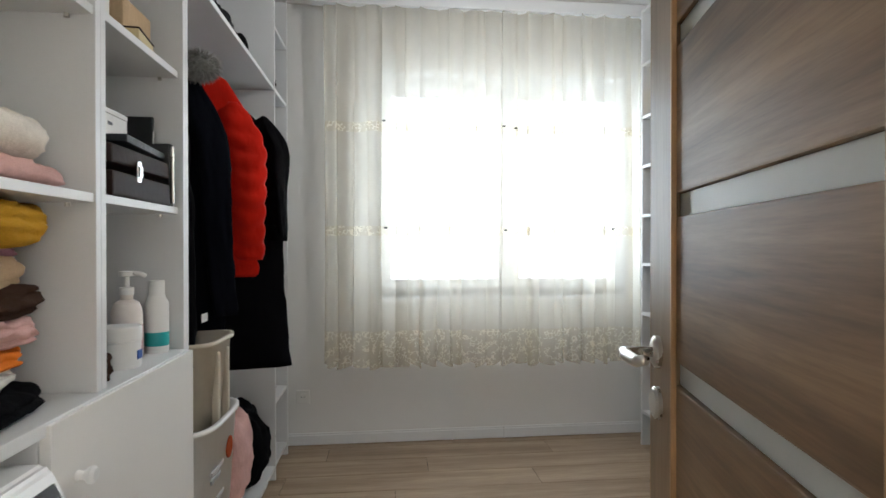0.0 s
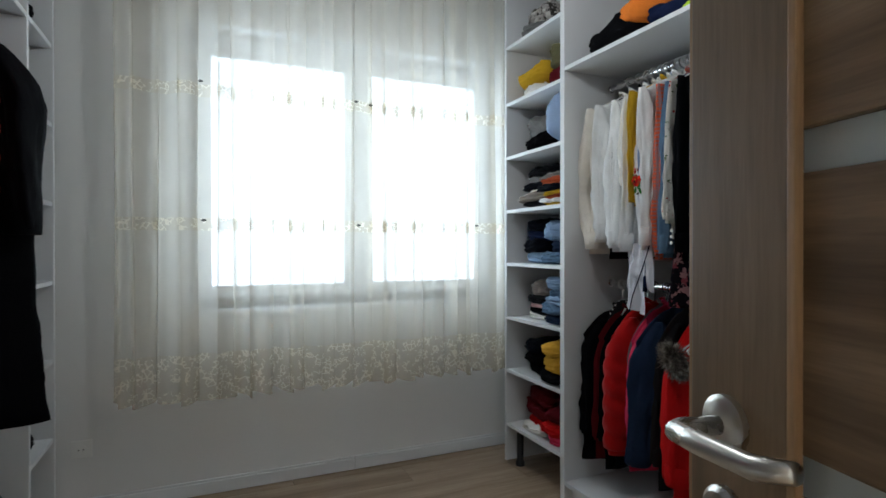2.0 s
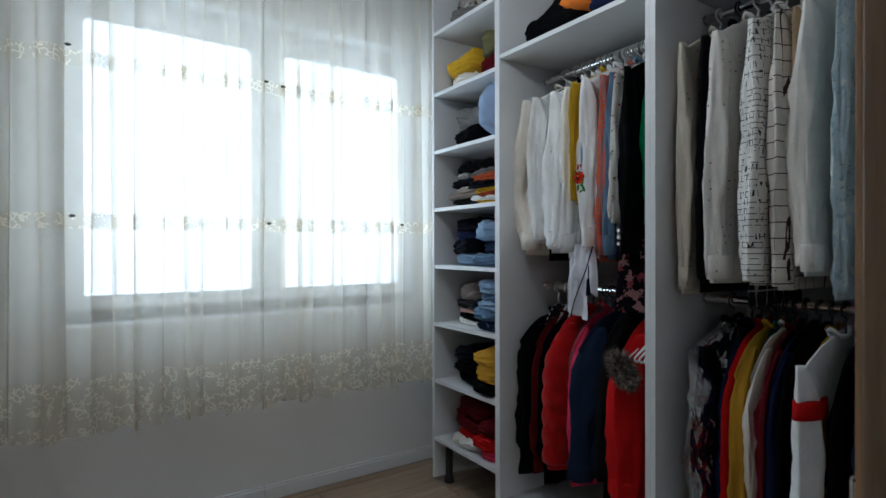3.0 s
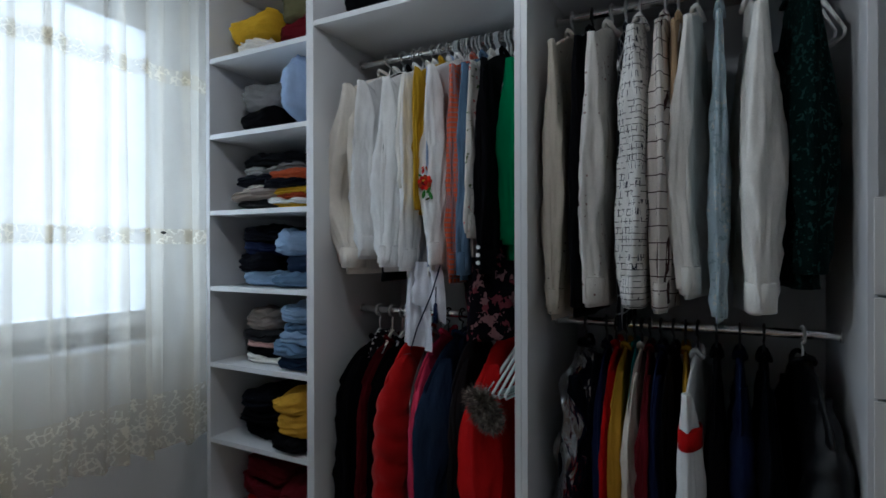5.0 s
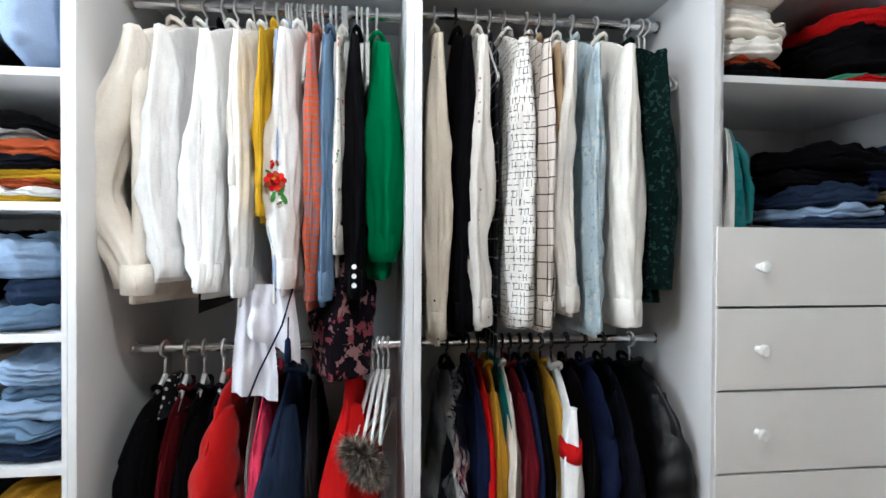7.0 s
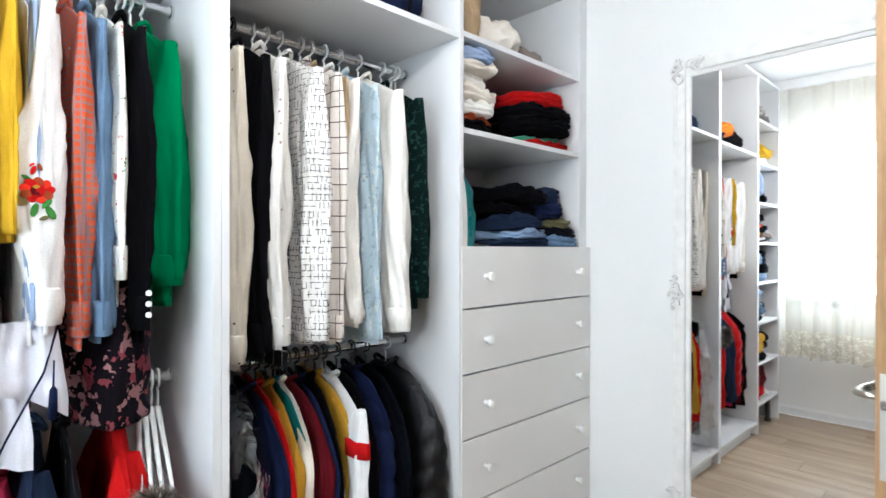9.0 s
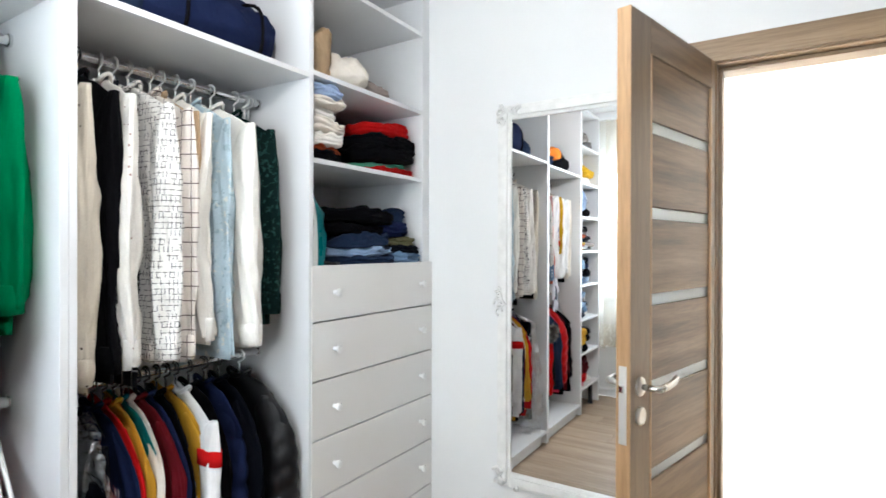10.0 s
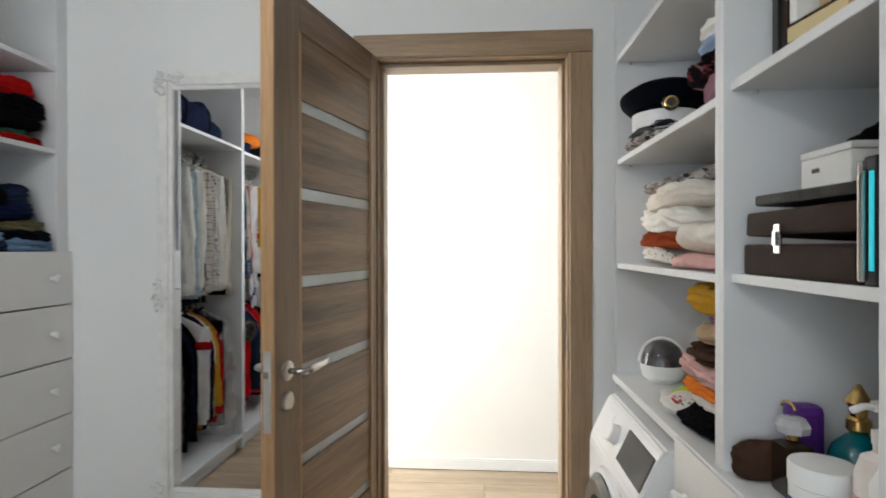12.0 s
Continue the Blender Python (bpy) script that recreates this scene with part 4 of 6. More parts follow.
black_blazer = hang("jacket", "black blazer with three white cuff buttons", "black", 2.098, TOPZ1, 1.12, 1.165, thick=0.02, seed=13, category="jacket")
hang("cardigan", "bright green cardigan at the end of the rail", "green", 2.045, TOPZ1, 1.19, 1.25, thick=0.036, depth=0.195, rz=4, seed=14, category="cardigan", dx=0.03)
tie = hang("blouse", "white blouse with long trailing tie ends", "white", 2.285, TOPZ1, 1.14, thick=0.014, depth=0.19, seed=15, category="blouse", dx=-0.01)


def drape(parent, name, y0, y1, ztop, hem, x, narrow, material, label, seed):
    """A thin loose panel of cloth with soft pleats; hem(u) gives its lower edge, narrow its width above."""
    b = bmesh.new()
    cols = []
    for i in range(37):
        u = i / 36
        col = []
        for j in range(25):
            t = j / 24
            wide = narrow + (1 - narrow) * min(1.0, 1.3 * t)
            y = (y0 + y1) / 2 + (u - 0.5) * (y1 - y0) * wide
            z = ztop + (hem(u) - ztop) * t
            xx = x + 0.009 * math.sin(u * 10 + seed + 1.2 * t) + 0.003 * math.sin(u * 23 + 2 * seed) + 0.018 * noise.noise((u * 3, t * 3, seed))
            col.append((xx, y, z))
        cols.append(col)
    for back in (0.0, 0.0015):
        vs = [[b.verts.new((p[0] + back, p[1], p[2])) for p in c] for c in cols]
        for i in range(36):
            for j in range(24):
                b.faces.new((vs[i][j], vs[i + 1][j], vs[i + 1][j + 1], vs[i][j + 1])).smooth = True
    q = part(name, b, M[material], parent, label)
    q.matrix_parent_inverse = parent.matrix_world.inverted()
    return q


bpy.context.view_layer.update()
drape(tie, "tie_end", 2.275, 2.385, 1.17, lambda u: 0.905 + 0.02 * u, 1.69, 0.6, "lilac_white", "loose pale tie end", 3)
drape(tie, "tie_end", 2.222, 2.345, 1.185, lambda u: 1.005 + 0.06 * u - 0.05 * max(0.0, 0.2 - u), 1.675, 0.7, "lilac_white", "loose pale tie end", 8)
cord_ = part("cord", tube([(1.672, 2.235, 1.19), (1.66, 2.262, 1.09), (1.66, 2.315, 0.98), (1.668, 2.343, 0.91)], 0.0022, 6), M["navy"], tie, "thin navy cord")
tassel_ = part("tassel", tube([(1.658, 2.247, 1.11), (1.658, 2.248, 1.062), (1.658, 2.248, 1.055), (1.658, 2.249, 1.0)], 0.006, 8, [0.0015, 0.002, 0.007, 0.0085]), M["navy"], tie, "navy tassel")
for q in (cord_, tassel_):
    q.matrix_parent_inverse = tie.matrix_world.inverted()
hang("dress", "dark floral dress hanging below the shirts", "dark_floral", 2.13, TOPZ1, 0.95, thick=0.075, depth=0.12, seed=16, category="dress", flare=0.05, drop=0.42, dx=-0.03)
for i, y in enumerate((2.27, 2.255, 2.235, 2.215, 2.19, 2.155, 2.125, 2.085, 2.07)):
    hanger((RX, y, TOPZ1), rz=2 * (i % 3) - 2, w=0.08)

# embroidered rose: petals and leaves on the sleeve
sleeve_ = rose_shirt.children[2] if len(rose_shirt.children) > 2 else rose_shirt.children[-1]
front_ = [v.co.copy() for v in sleeve_.data.vertices]
ZR = 1.425 - (TOPZ1 - 0.012)
near_ = [c for c in front_ if abs(c.z - ZR) < 0.04]
YR = sum(c.y for c in near_) / len(near_)


def stitched(name, dy, dz, r, key, squeeze, turn, label=""):
    """A flat embroidered petal or leaf lying on the sleeve's front."""
    b = lathe([(0.0, 0.0), (r, 0.0), (r * 0.9, 0.0016), (0.0, 0.0022)], 12, "x")
    moved(b, Matrix.Rotation(radians(turn), 4, "X") @ Matrix.Diagonal((-1, squeeze, 1, 1)))
    q = part(name, b, M[key], rose_shirt, label)
    close = sorted(front_, key=lambda c: (c.y - YR - dy) ** 2 + (c.z - ZR - dz) ** 2 + 0.02 * (c.x - min(f.x for f in near_)))[:3]
    q.location = (min(c.x for c in close) - 0.0012, YR + dy, ZR + dz)
    return q


for k in range(9):
    a = 2 * math.pi * k / 9 + 0.3
    stitched("embroidered_petal", 0.015 * math.cos(a), 0.012 * math.sin(a), 0.0125, ("scarlet", "red", "rust")[k % 3], 0.7, 90 + 40 * k)
stitched("embroidered_rose", 0.0, 0.0, 0.013, "red", 0.9, 0, "red embroidered rose with green leaves").location.x -= 0.0012
for k in range(5):
    a = 2 * math.pi * k / 5
    stitched("embroidered_petal", 0.006 * math.cos(a), 0.006 * math.sin(a), 0.006, ("wine", "mustard")[k % 2], 0.6, 72 * k).location.x -= 0.003
for dy, dz, r, key, tn in ((0.006, 0.036, 0.009, "red", 20), (-0.004, 0.043, 0.007, "rust", -20), (0.008, 0.046, 0.005, "scarlet", 50), (-0.014, -0.024, 0.011, "stem_green", 40), (-0.02, -0.040, 0.014, "stem_green", -28), (0.004, -0.036, 0.013, "stem_green", 15), (-0.010, -0.050, 0.008, "khaki", 65), (0.016, 0.022, 0.008, "stem_green", -60)):
    stitched("embroidered_leaf", dy, dz, r, key, 0.45, tn)
for k in range(3):
    q = part("cuff_button", lathe([(0.0, 0.0), (0.006, 0.0), (0.006, 0.003), (0.0, 0.004)], 10, "x"), M["plastic_white"], black_blazer)
    q.location = (-0.243, -0.004, 1.185 + 0.022 * k - (TOPZ1 - 0.012))

# upper rail, second bay
hang("shirt", "beige polka-dot shirt on a dark hanger", "polka", 1.885, TOPZ2, 1.03, 1.06, thick=0.023, seed=21, rz=-3)
hang("jacket", "black tailored jacket on a hanger", "black", 1.825, TOPZ2, 1.04, 1.08, thick=0.024, seed=22, category="jacket", hook="plastic_black")
hang("shirt", "white shirt with a fine dotted print", "dotted", 1.768, TOPZ2, 1.07, 1.095, thick=0.026, seed=23, dx=-0.015, rz=-6, swing=0.015)
hang("shirt", "dark checked shirt between pale shirts", "check_dark", 1.729, TOPZ2, 1.0, thick=0.008, depth=0.17, dx=0.03, seed=24)
hang("shirt", "white shirt printed with small dark dashes", "dash", 1.688, TOPZ2, 1.07, 1.095, thick=0.031, seed=25, dx=-0.01, rz=1)
hang("shirt", "white shirt with a thin brown grid", "grid", 1.622, TOPZ2, 1.06, 1.085, thick=0.021, seed=26)
hang("jacket", "tan jacket between two pale shirts", "tan", 1.588, TOPZ2, 1.2, 1.3, thick=0.012, seed=27, category="jacket", dx=0.02)
hang("shirt", "cream long-sleeved shirt in the second bay", "offwhite", 1.54, TOPZ2, 1.1, 1.125, thick=0.025, seed=28, swing=0.03, rz=-5)
hang("blouse", "pale blue floral blouse with gathered ends", "blue_floral", 1.487, TOPZ2, 1.045, 1.06, thick=0.015, seed=29, category="blouse", cuff=False)
hang("shirt", "off-white long-sleeved shirt with buttoned cuffs", "offwhite", 1.415, TOPZ2, 1.07, 1.09, thick=0.034, seed=30, dx=-0.01, rz=3)
hang("blouse", "dark green blouse with a leaf print", "leaf", 1.322, TOPZ2, 1.13, 1.18, thick=0.034, seed=31, category="blouse", rz=5, dx=0.02)
for y in (1.28, 1.262):
    hanger((RX, y, TOPZ2), rz=14)

# lower rail, first bay
kw = dict(hook="plastic_black", category="jacket", slope=0.13)
kl = dict(hook="plastic_white", category="jacket", slope=0.11)
hang("scarf", "black scarf with white spots folded over a hanger", "spots", 2.575, LOWZ1, 0.845, hook="", thick=0.03, depth=0.11, collar=False, seed=40, category="scarf", drop=0.06)
hang("jacket", "black wool jacket on the lower rail", "black", 2.60, LOWZ1, 0.22, 0.35, thick=0.03, depth=0.21, rz=-8, seed=41, drop=0.095, **kl)
hang("jacket", "dark wine jacket on the lower rail", "wine", 2.545, LOWZ1, 0.25, 0.35, thick=0.014, depth=0.2, seed=42, drop=0.095, **kl)
hang("jacket", "black jacket on the lower rail", "black", 2.50, LOWZ1, 0.22, 0.36, thick=0.024, depth=0.205, seed=43, drop=0.095, **kl)
hang("jacket", "black suit jacket on the lower rail", "ink", 2.45, LOWZ1, 0.25, 0.37, thick=0.02, depth=0.2, seed=44, drop=0.095, **kl)
hang("puffer_jacket", "red quilted puffer jacket on the lower rail", "puffer_red", 2.408, LOWZ1, 0.30, 0.33, thick=0.042, depth=0.22, quilt=0.008, rz=-6, lean=0.05, seed=45, **kw)
hang("jacket", "grey jacket squeezed between red ones", "grey", 2.345, LOWZ1, 0.3, 0.4, thick=0.01, depth=0.2, seed=46, **kw)
hang("jacket", "bright pink jacket on the lower rail", "pink", 2.315, LOWZ1, 0.28, 0.36, thick=0.024, depth=0.215, rz=-4, seed=47, **kw)
hang("jacket", "dark blue denim jacket on the lower rail", "denim_dark", 2.262, LOWZ1, 0.32, 0.33, thick=0.046, depth=0.235, rz=-4, seed=48, **kw, lean=0.06)
hang("jacket", "black jacket beside the denim one", "charcoal", 2.205, LOWZ1, 0.25, 0.36, thick=0.016, depth=0.2, seed=49, **kw)
red_coat = hang("coat", "red winter coat with a fur-trimmed hood", "red", 2.105, LOWZ1, 0.2, 0.33, thick=0.048, depth=0.225, seed=50, rz=-3, hook="plastic_black", category="coat", slope=0.14)
for i, y in enumerate((2.052, 2.038, 2.024, 2.010)):
    hanger((RX - 0.004, y, LOWZ1), rz=-13 + 2 * i, w=0.185, label="empty white plastic hanger on the lower rail")


def fur(parent, name, cx, cy, cz, rx, ry, rz, n, length, material, seed, label, lean=0.0, stop=-1.0):
    """A tuft of tapered hairs over an ellipsoid."""
    rnd = random.Random(seed)
    b = bmesh.new()
    turn = Matrix.Rotation(radians(lean), 3, "X")
    for k in range(n):
        u, a = rnd.uniform(-1, 1), rnd.uniform(0, 6.283)
        s = math.sqrt(1 - u * u)
        d = Vector((s * math.cos(a), s * math.sin(a), u))
        p = Vector((cx, cy, cz)) + turn @ Vector((rx * d.x, ry * d.y, rz * d.z))
        d = turn @ d
        tip = p + Vector((d.x, d.y, d.z - 0.5)).normalized() * length * rnd.uniform(0.6, 1.2) + Vector((rnd.uniform(-1, 1), rnd.uniform(-1, 1), rnd.uniform(-1, 1))) * 0.006
        tip.y = max(stop, tip.y)
        e = d.cross(Vector((rnd.uniform(-1, 1), rnd.uniform(-1, 1), rnd.uniform(-1, 1)))).normalized() * 0.0016
        b.faces.new((b.verts.new(p - e), b.verts.new(p + e), b.verts.new(tip)))
    core = bmesh.new()
    bmesh.ops.create_icosphere(core, subdivisions=2, radius=1.0)
    moved(core, Matrix.Translation((cx, cy, cz)) @ turn.to_4x4() @ Matrix.Diagonal((rx, ry, rz, 1)))
    joined(b, core)
    return part(name, b, M[material], parent, label)


fur(red_coat, "fur_trim", -0.25, -0.05, -0.215, 0.02, 0.02, 0.05, 2600, 0.036, "fur", 7, "brown fur trim of the hood", -42, -0.118)

# lower rail, second bay
bag_y = 1.845
hang("garment_bag", "dark suit in a crinkled clear plastic cover", "ink", bag_y, LOWZ2, 0.2, 0.35, thick=0.03, depth=0.19, seed=60, hook="plastic_black", category="garment bag")
film = garment("plastic_cover", "crinkled clear plastic cover over a suit", "film", (RX - 0.01, bag_y - 0.002, LOWZ2 - 0.012), 0.85, depth=0.225, thick=0.07, seed=61, collar=False, category="plastic cover", flare=0.03)
for o in film.children:
    for v in o.data.vertices:
        p = v.co.copy()
        v.co.x += 0.035 * noise.noise((p.y * 14, p.z * 11, 3.0)) + 0.012 * noise.noise((p.x * 30, p.z * 26, 8.0))
        v.co.y += 0.040 * noise.noise((p.x * 12, p.z * 10, 5.0)) + 0.012 * noise.noise((p.x * 30, p.z * 24, 1.0))
    for f in o.data.polygons:
        f.use_smooth = False
for nm, lab, mt, y, bot, th, dp in (
        ("jacket", "royal blue jacket on the lower rail", "navy", 1.785, 0.3, 0.012, 0.2), ("jacket", "bright red jacket on the lower rail", "red", 1.758, 0.25, 0.013, 0.225),
        ("jacket", "mustard yellow jacket on the lower rail", "mustard", 1.728, 0.3, 0.012, 0.215), ("dress", "teal patterned dress on the lower rail", "teal", 1.706, 0.3, 0.009, 0.2),
        ("jacket", "cream jacket on the lower rail", "cream", 1.686, 0.3, 0.009, 0.215), ("jacket", "dark red jacket on the lower rail", "wine", 1.664, 0.28, 0.012, 0.21),
        ("jacket", "navy quilted jacket on the lower rail", "navy", 1.635, 0.25, 0.016, 0.215), ("jacket", "black jacket on the lower rail", "black", 1.602, 0.25, 0.014, 0.205),
        ("jacket", "ochre jacket beside the striped sleeve", "mustard", 1.572, 0.27, 0.012, 0.22)):
    hang(nm, lab, mt, y, LOWZ2, bot, bot + 0.07, thick=th * 1.45, depth=dp, seed=y * 50, rz=((y * 977) % 1 - 0.5) * 10, dx=((y * 613) % 1) * 0.03, hook="plastic_black", category=nm, slope=0.12)
striped = hang("jacket", "white sports jacket with a red sleeve band", "white", 1.54, LOWZ2, 0.3, 0.34, thick=0.021, depth=0.2, dx=-0.035, rz=-6, seed=71, hook="plastic_black", category="jacket")
sl_ = [v.co for v in striped.children[2].data.vertices if -0.255 < v.co.z < -0.2]
xs_, ys_ = [c.x for c in sl_], [c.y for c in sl_]
bx_, bw_, by_, bh_ = (max(xs_) + min(xs_)) / 2, (max(xs_) - min(xs_)) / 2, (max(ys_) + min(ys_)) / 2, (max(ys_) - min(ys_)) / 2
part("sleeve_band", moved(loft([(-0.205, bx_, bw_ * 0.9, bh_ * 0.9), (-0.207, bx_, bw_ + 0.001, bh_ + 0.001), (-0.25, bx_, bw_ + 0.003, bh_ + 0.002), (-0.252, bx_, bw_ * 0.9, bh_ * 0.9)], 28, 3, 0.0005), pose(0, by_, 0)), M["red"], striped, "red band round the sleeve")
hang("jacket", "black jacket on the lower rail", "black", 1.495, LOWZ2, 0.22, 0.33, thick=0.02, depth=0.205, seed=72, **kw)
hang("puffer_jacket", "navy puffer jacket on the lower rail", "navy", 1.44, LOWZ2, 0.25, 0.34, thick=0.022, depth=0.21, quilt=0.007, seed=73, **kw)
hang("jacket", "black jacket on the lower rail", "ink", 1.385, LOWZ2, 0.2, 0.33, thick=0.024, depth=0.215, seed=74, **kw)
hang("jacket", "black quilted leather jacket at the rail's end", "leather", 1.30, LOWZ2, 0.2, 0.30, thick=0.038, depth=0.23, quilt=0.007, seed=75, rz=9, hook="plastic_white", category="jacket", slope=0.14)


# ---- folded clothes ----
def folded(name, label, material, at, w, d, h, rz=0.0, puff=5.0, seed=0, tilt=0.0, layers=1, category="clothes", group="folded clothes"):
    """A folded or rolled piece: rounded slab, w along y, d along x, h high; its base at `at`."""
    b = bmesh.new()
    bmesh.ops.create_cube(b, size=2.0)
    bmesh.ops.subdivide_edges(b, edges=b.edges, cuts=15, use_grid_fill=True)
    for v in b.verts:
        p = v.co.copy()
        k = (abs(p.x) ** puff + abs(p.y) ** puff + abs(p.z) ** puff) ** (1 / puff)
        p /= k
        q = Vector((p.x * d / 2, p.y * w / 2, p.z * h / 2))
        n1 = noise.noise((q.x * 9 + seed, q.y * 9, q.z * 6 + seed * 0.3))
        q.z += h * 0.32 * n1 * (0.5 + 0.5 * p.z) + 0.10 * h * math.sin(q.y * 14 + seed) * (0.5 + 0.5 * p.z)
        q.x += 0.012 * noise.noise((q.y * 12, q.z * 20, seed + 8))
        q.y += 0.01 * noise.noise((q.x * 12, q.z * 20, seed + 3))
        wr = abs(noise.noise((q.x * 16 + seed, q.y * 22 + q.z * 30, seed)))
        q.z += (0.3 - wr) * 0.034 * (0.5 + 0.5 * p.z)
        q.x += (0.25 - abs(noise.noise((q.y * 26, q.z * 45, seed + 2)))) * 0.02
        if layers > 1:
            s = abs(math.sin((p.z + 1) * math.pi * layers / 2 + 0.9 * noise.noise((q.y * 7, q.x * 7, seed))))
            groove = (1 - s) ** 2.5
            q.x *= 1 - 0.085 * groove
            q.y *= 1 - 0.055 * groove
        v.co = q + Vector((0, 0, h / 2))
    for f in b.faces:
        f.smooth = True
    ob = mesh_object(name, b, M[material])
    ob.matrix_world = pose(*at, tilt, 0, rz)
    return tagged(ob, label, category, group)


NAMES = {"yellow": "mustard yellow", "white": "white", "khaki": "olive green", "wine": "dark red", "grey": "grey", "black": "black", "charcoal": "charcoal", "sky": "pale blue", "denim": "blue denim", "denim_pale": "faded blue denim", "denim_dark": "dark denim", "ink": "black", "navy": "navy", "taupe": "taupe", "mustard": "mustard", "tan": "tan", "red": "red", "scarlet": "bright red", "rust": "rust red", "cream": "cream", "offwhite": "off-white", "rose": "dusty pink", "pink": "bright pink", "motif": "patterned", "mint": "green", "brown": "dark brown", "mauve": "mauve", "orange": "orange", "neon": "neon yellow", "spots": "spotted", "white_floral": "floral", "dark_floral": "dark floral", "check_dark": "checked"}


def stack(x, y, z, pieces, w, d, where, seed=0, kind="garment", puff=4.5, rz=0.0, tight=1.0):
    """Pieces from the bottom up: (material, height)."""
    rnd = random.Random(seed)
    for i, (mt, h) in enumerate(pieces):
        lab = "folded " + NAMES[mt] + " " + kind + " in a stack " + where
        folded("folded_" + kind, lab, mt, (x + rnd.uniform(-0.028, 0.02), y + rnd.uniform(-0.012, 0.012), z), w * rnd.uniform(0.82, 1.06), d * rnd.uniform(0.88, 1.05), h * 1.2, rz + rnd.uniform(-12, 12), puff, seed + i * 1.7, rnd.uniform(-3.5, 3.5), max(2, round(h / 0.016)))
        z += h * tight


def tz(i):
    return TOWER_Z[i] + P / 2


TX = 1.80
stack(TX, 3.02, tz(7), [("grey", 0.06), ("motif", 0.09)], 0.22, 0.3, "on the tower", 1)
stack(TX - 0.02, 3.04, tz(6), [("offwhite", 0.06), ("yellow", 0.075)], 0.22, 0.32, "on the tower", 2)
stack(TX + 0.03, 2.83, tz(6), [("wine", 0.1), ("khaki", 0.09)], 0.2, 0.3, "on the tower", 3)
stack(TX - 0.01, 3.0, tz(5), [("black", 0.075), ("grey", 0.10)], 0.25, 0.3, "on the tower", 4, puff=3.2)
folded("folded_jeans", "pale blue denim bundle leaning on the tower shelf", "sky", (TX - 0.05, 2.79, tz(5) + 0.012), 0.13, 0.30, 0.22, 0, 2.4, 9, tilt=-8)
stack(TX, 2.95, tz(4), [("charcoal", 0.035), ("taupe", 0.03), ("cream", 0.03), ("ink", 0.03), ("grey", 0.03), ("black", 0.04)], 0.36, 0.3, "on the tower", 5)
stack(TX - 0.045, 2.83, tz(4), [("yellow", 0.015), ("white", 0.014), ("rust", 0.018), ("yellow", 0.022), ("ink", 0.026), ("rust", 0.03)], 0.2, 0.27, "on the tower", 6, "shirt")
stack(TX, 2.99, tz(3), [("denim_pale", 0.05), ("ink", 0.06), ("navy", 0.05), ("ink", 0.05)], 0.24, 0.31, "on the tower", 7, "jeans")
stack(TX - 0.02, 2.80, tz(3), [("denim", 0.045), ("denim_dark", 0.065), ("denim_pale", 0.09)], 0.18, 0.32, "on the tower", 8, "jeans", 3.4)
stack(TX, 3.0, tz(2), [("offwhite", 0.025), ("black", 0.03), ("rose", 0.025), ("charcoal", 0.03), ("taupe", 0.08)], 0.22, 0.3, "on the tower", 10)
stack(TX - 0.02, 2.80, tz(2), [("denim_dark", 0.045), ("denim", 0.045), ("denim_pale", 0.03), ("denim", 0.045), ("denim_pale", 0.06)], 0.17, 0.32, "on the tower", 11, "jeans")
stack(TX, 2.99, tz(1), [("black", 0.05), ("black", 0.06), ("ink", 0.06)], 0.25, 0.3, "on the tower", 12, puff=3.2)
stack(TX - 0.03, 2.80, tz(1), [("black", 0.05), ("mustard", 0.075), ("mustard", 0.07)], 0.18, 0.32, "on the tower", 13, puff=3.4)
stack(TX, 2.98, tz(0), [("offwhite", 0.03), ("red", 0.05), ("wine", 0.06), ("wine", 0.06)], 0.25, 0.3, "on the tower", 14)
stack(TX - 0.04, 2.81, tz(0), [("pink", 0.04), ("red", 0.065), ("wine", 0.05)], 0.19, 0.32, "on the tower", 15)

# top shelves of the two bays
Z1, Z2 = 1.975 + P / 2, 1.99 + P / 2
folded("folded_blanket", "black folded blanket on the upper wardrobe shelf", "black", (1.84, 2.47, Z1), 0.36, 0.36, 0.14, 4, 3.2, 21)
folded("folded_jacket", "orange and black sports jacket on the upper shelf", "orange", (1.79, 2.33, Z1 + 0.08), 0.2, 0.28, 0.11, -12, 2.8, 22, tilt=14)
folded("folded_jacket", "navy sports jacket on the upper wardrobe shelf", "navy", (1.84, 2.15, Z1), 0.3, 0.34, 0.12, 0, 3.0, 23)
folded("folded_vest", "neon yellow safety vest on the upper shelf", "neon", (1.76, 2.05, Z1), 0.13, 0.2, 0.06, 8, 3.0, 24)
sb = folded("sleeping_bag", "rolled dark blue bag on the upper wardrobe shelf", "navy", (1.83, 1.50, Z2), 0.52, 0.34, 0.20, 0, 3.0, 25, category="bag")
for y in (-0.13, 0.13):
    part("strap", tube([(0.172 * math.copysign(abs(math.cos(a)) ** 0.65, math.cos(a)), y, 0.1 + 0.108 * math.copysign(abs(math.sin(a)) ** 0.65, math.sin(a))) for a in [2 * math.pi * i / 28 for i in range(29)]], 0.006, 6), M["black"], sb, "black carrying strap")
folded("folded_blanket", "dark blue folded cover on the upper shelf", "denim_dark", (1.86, 1.80, Z2), 0.2, 0.34, 0.12, 0, 3.2, 26)

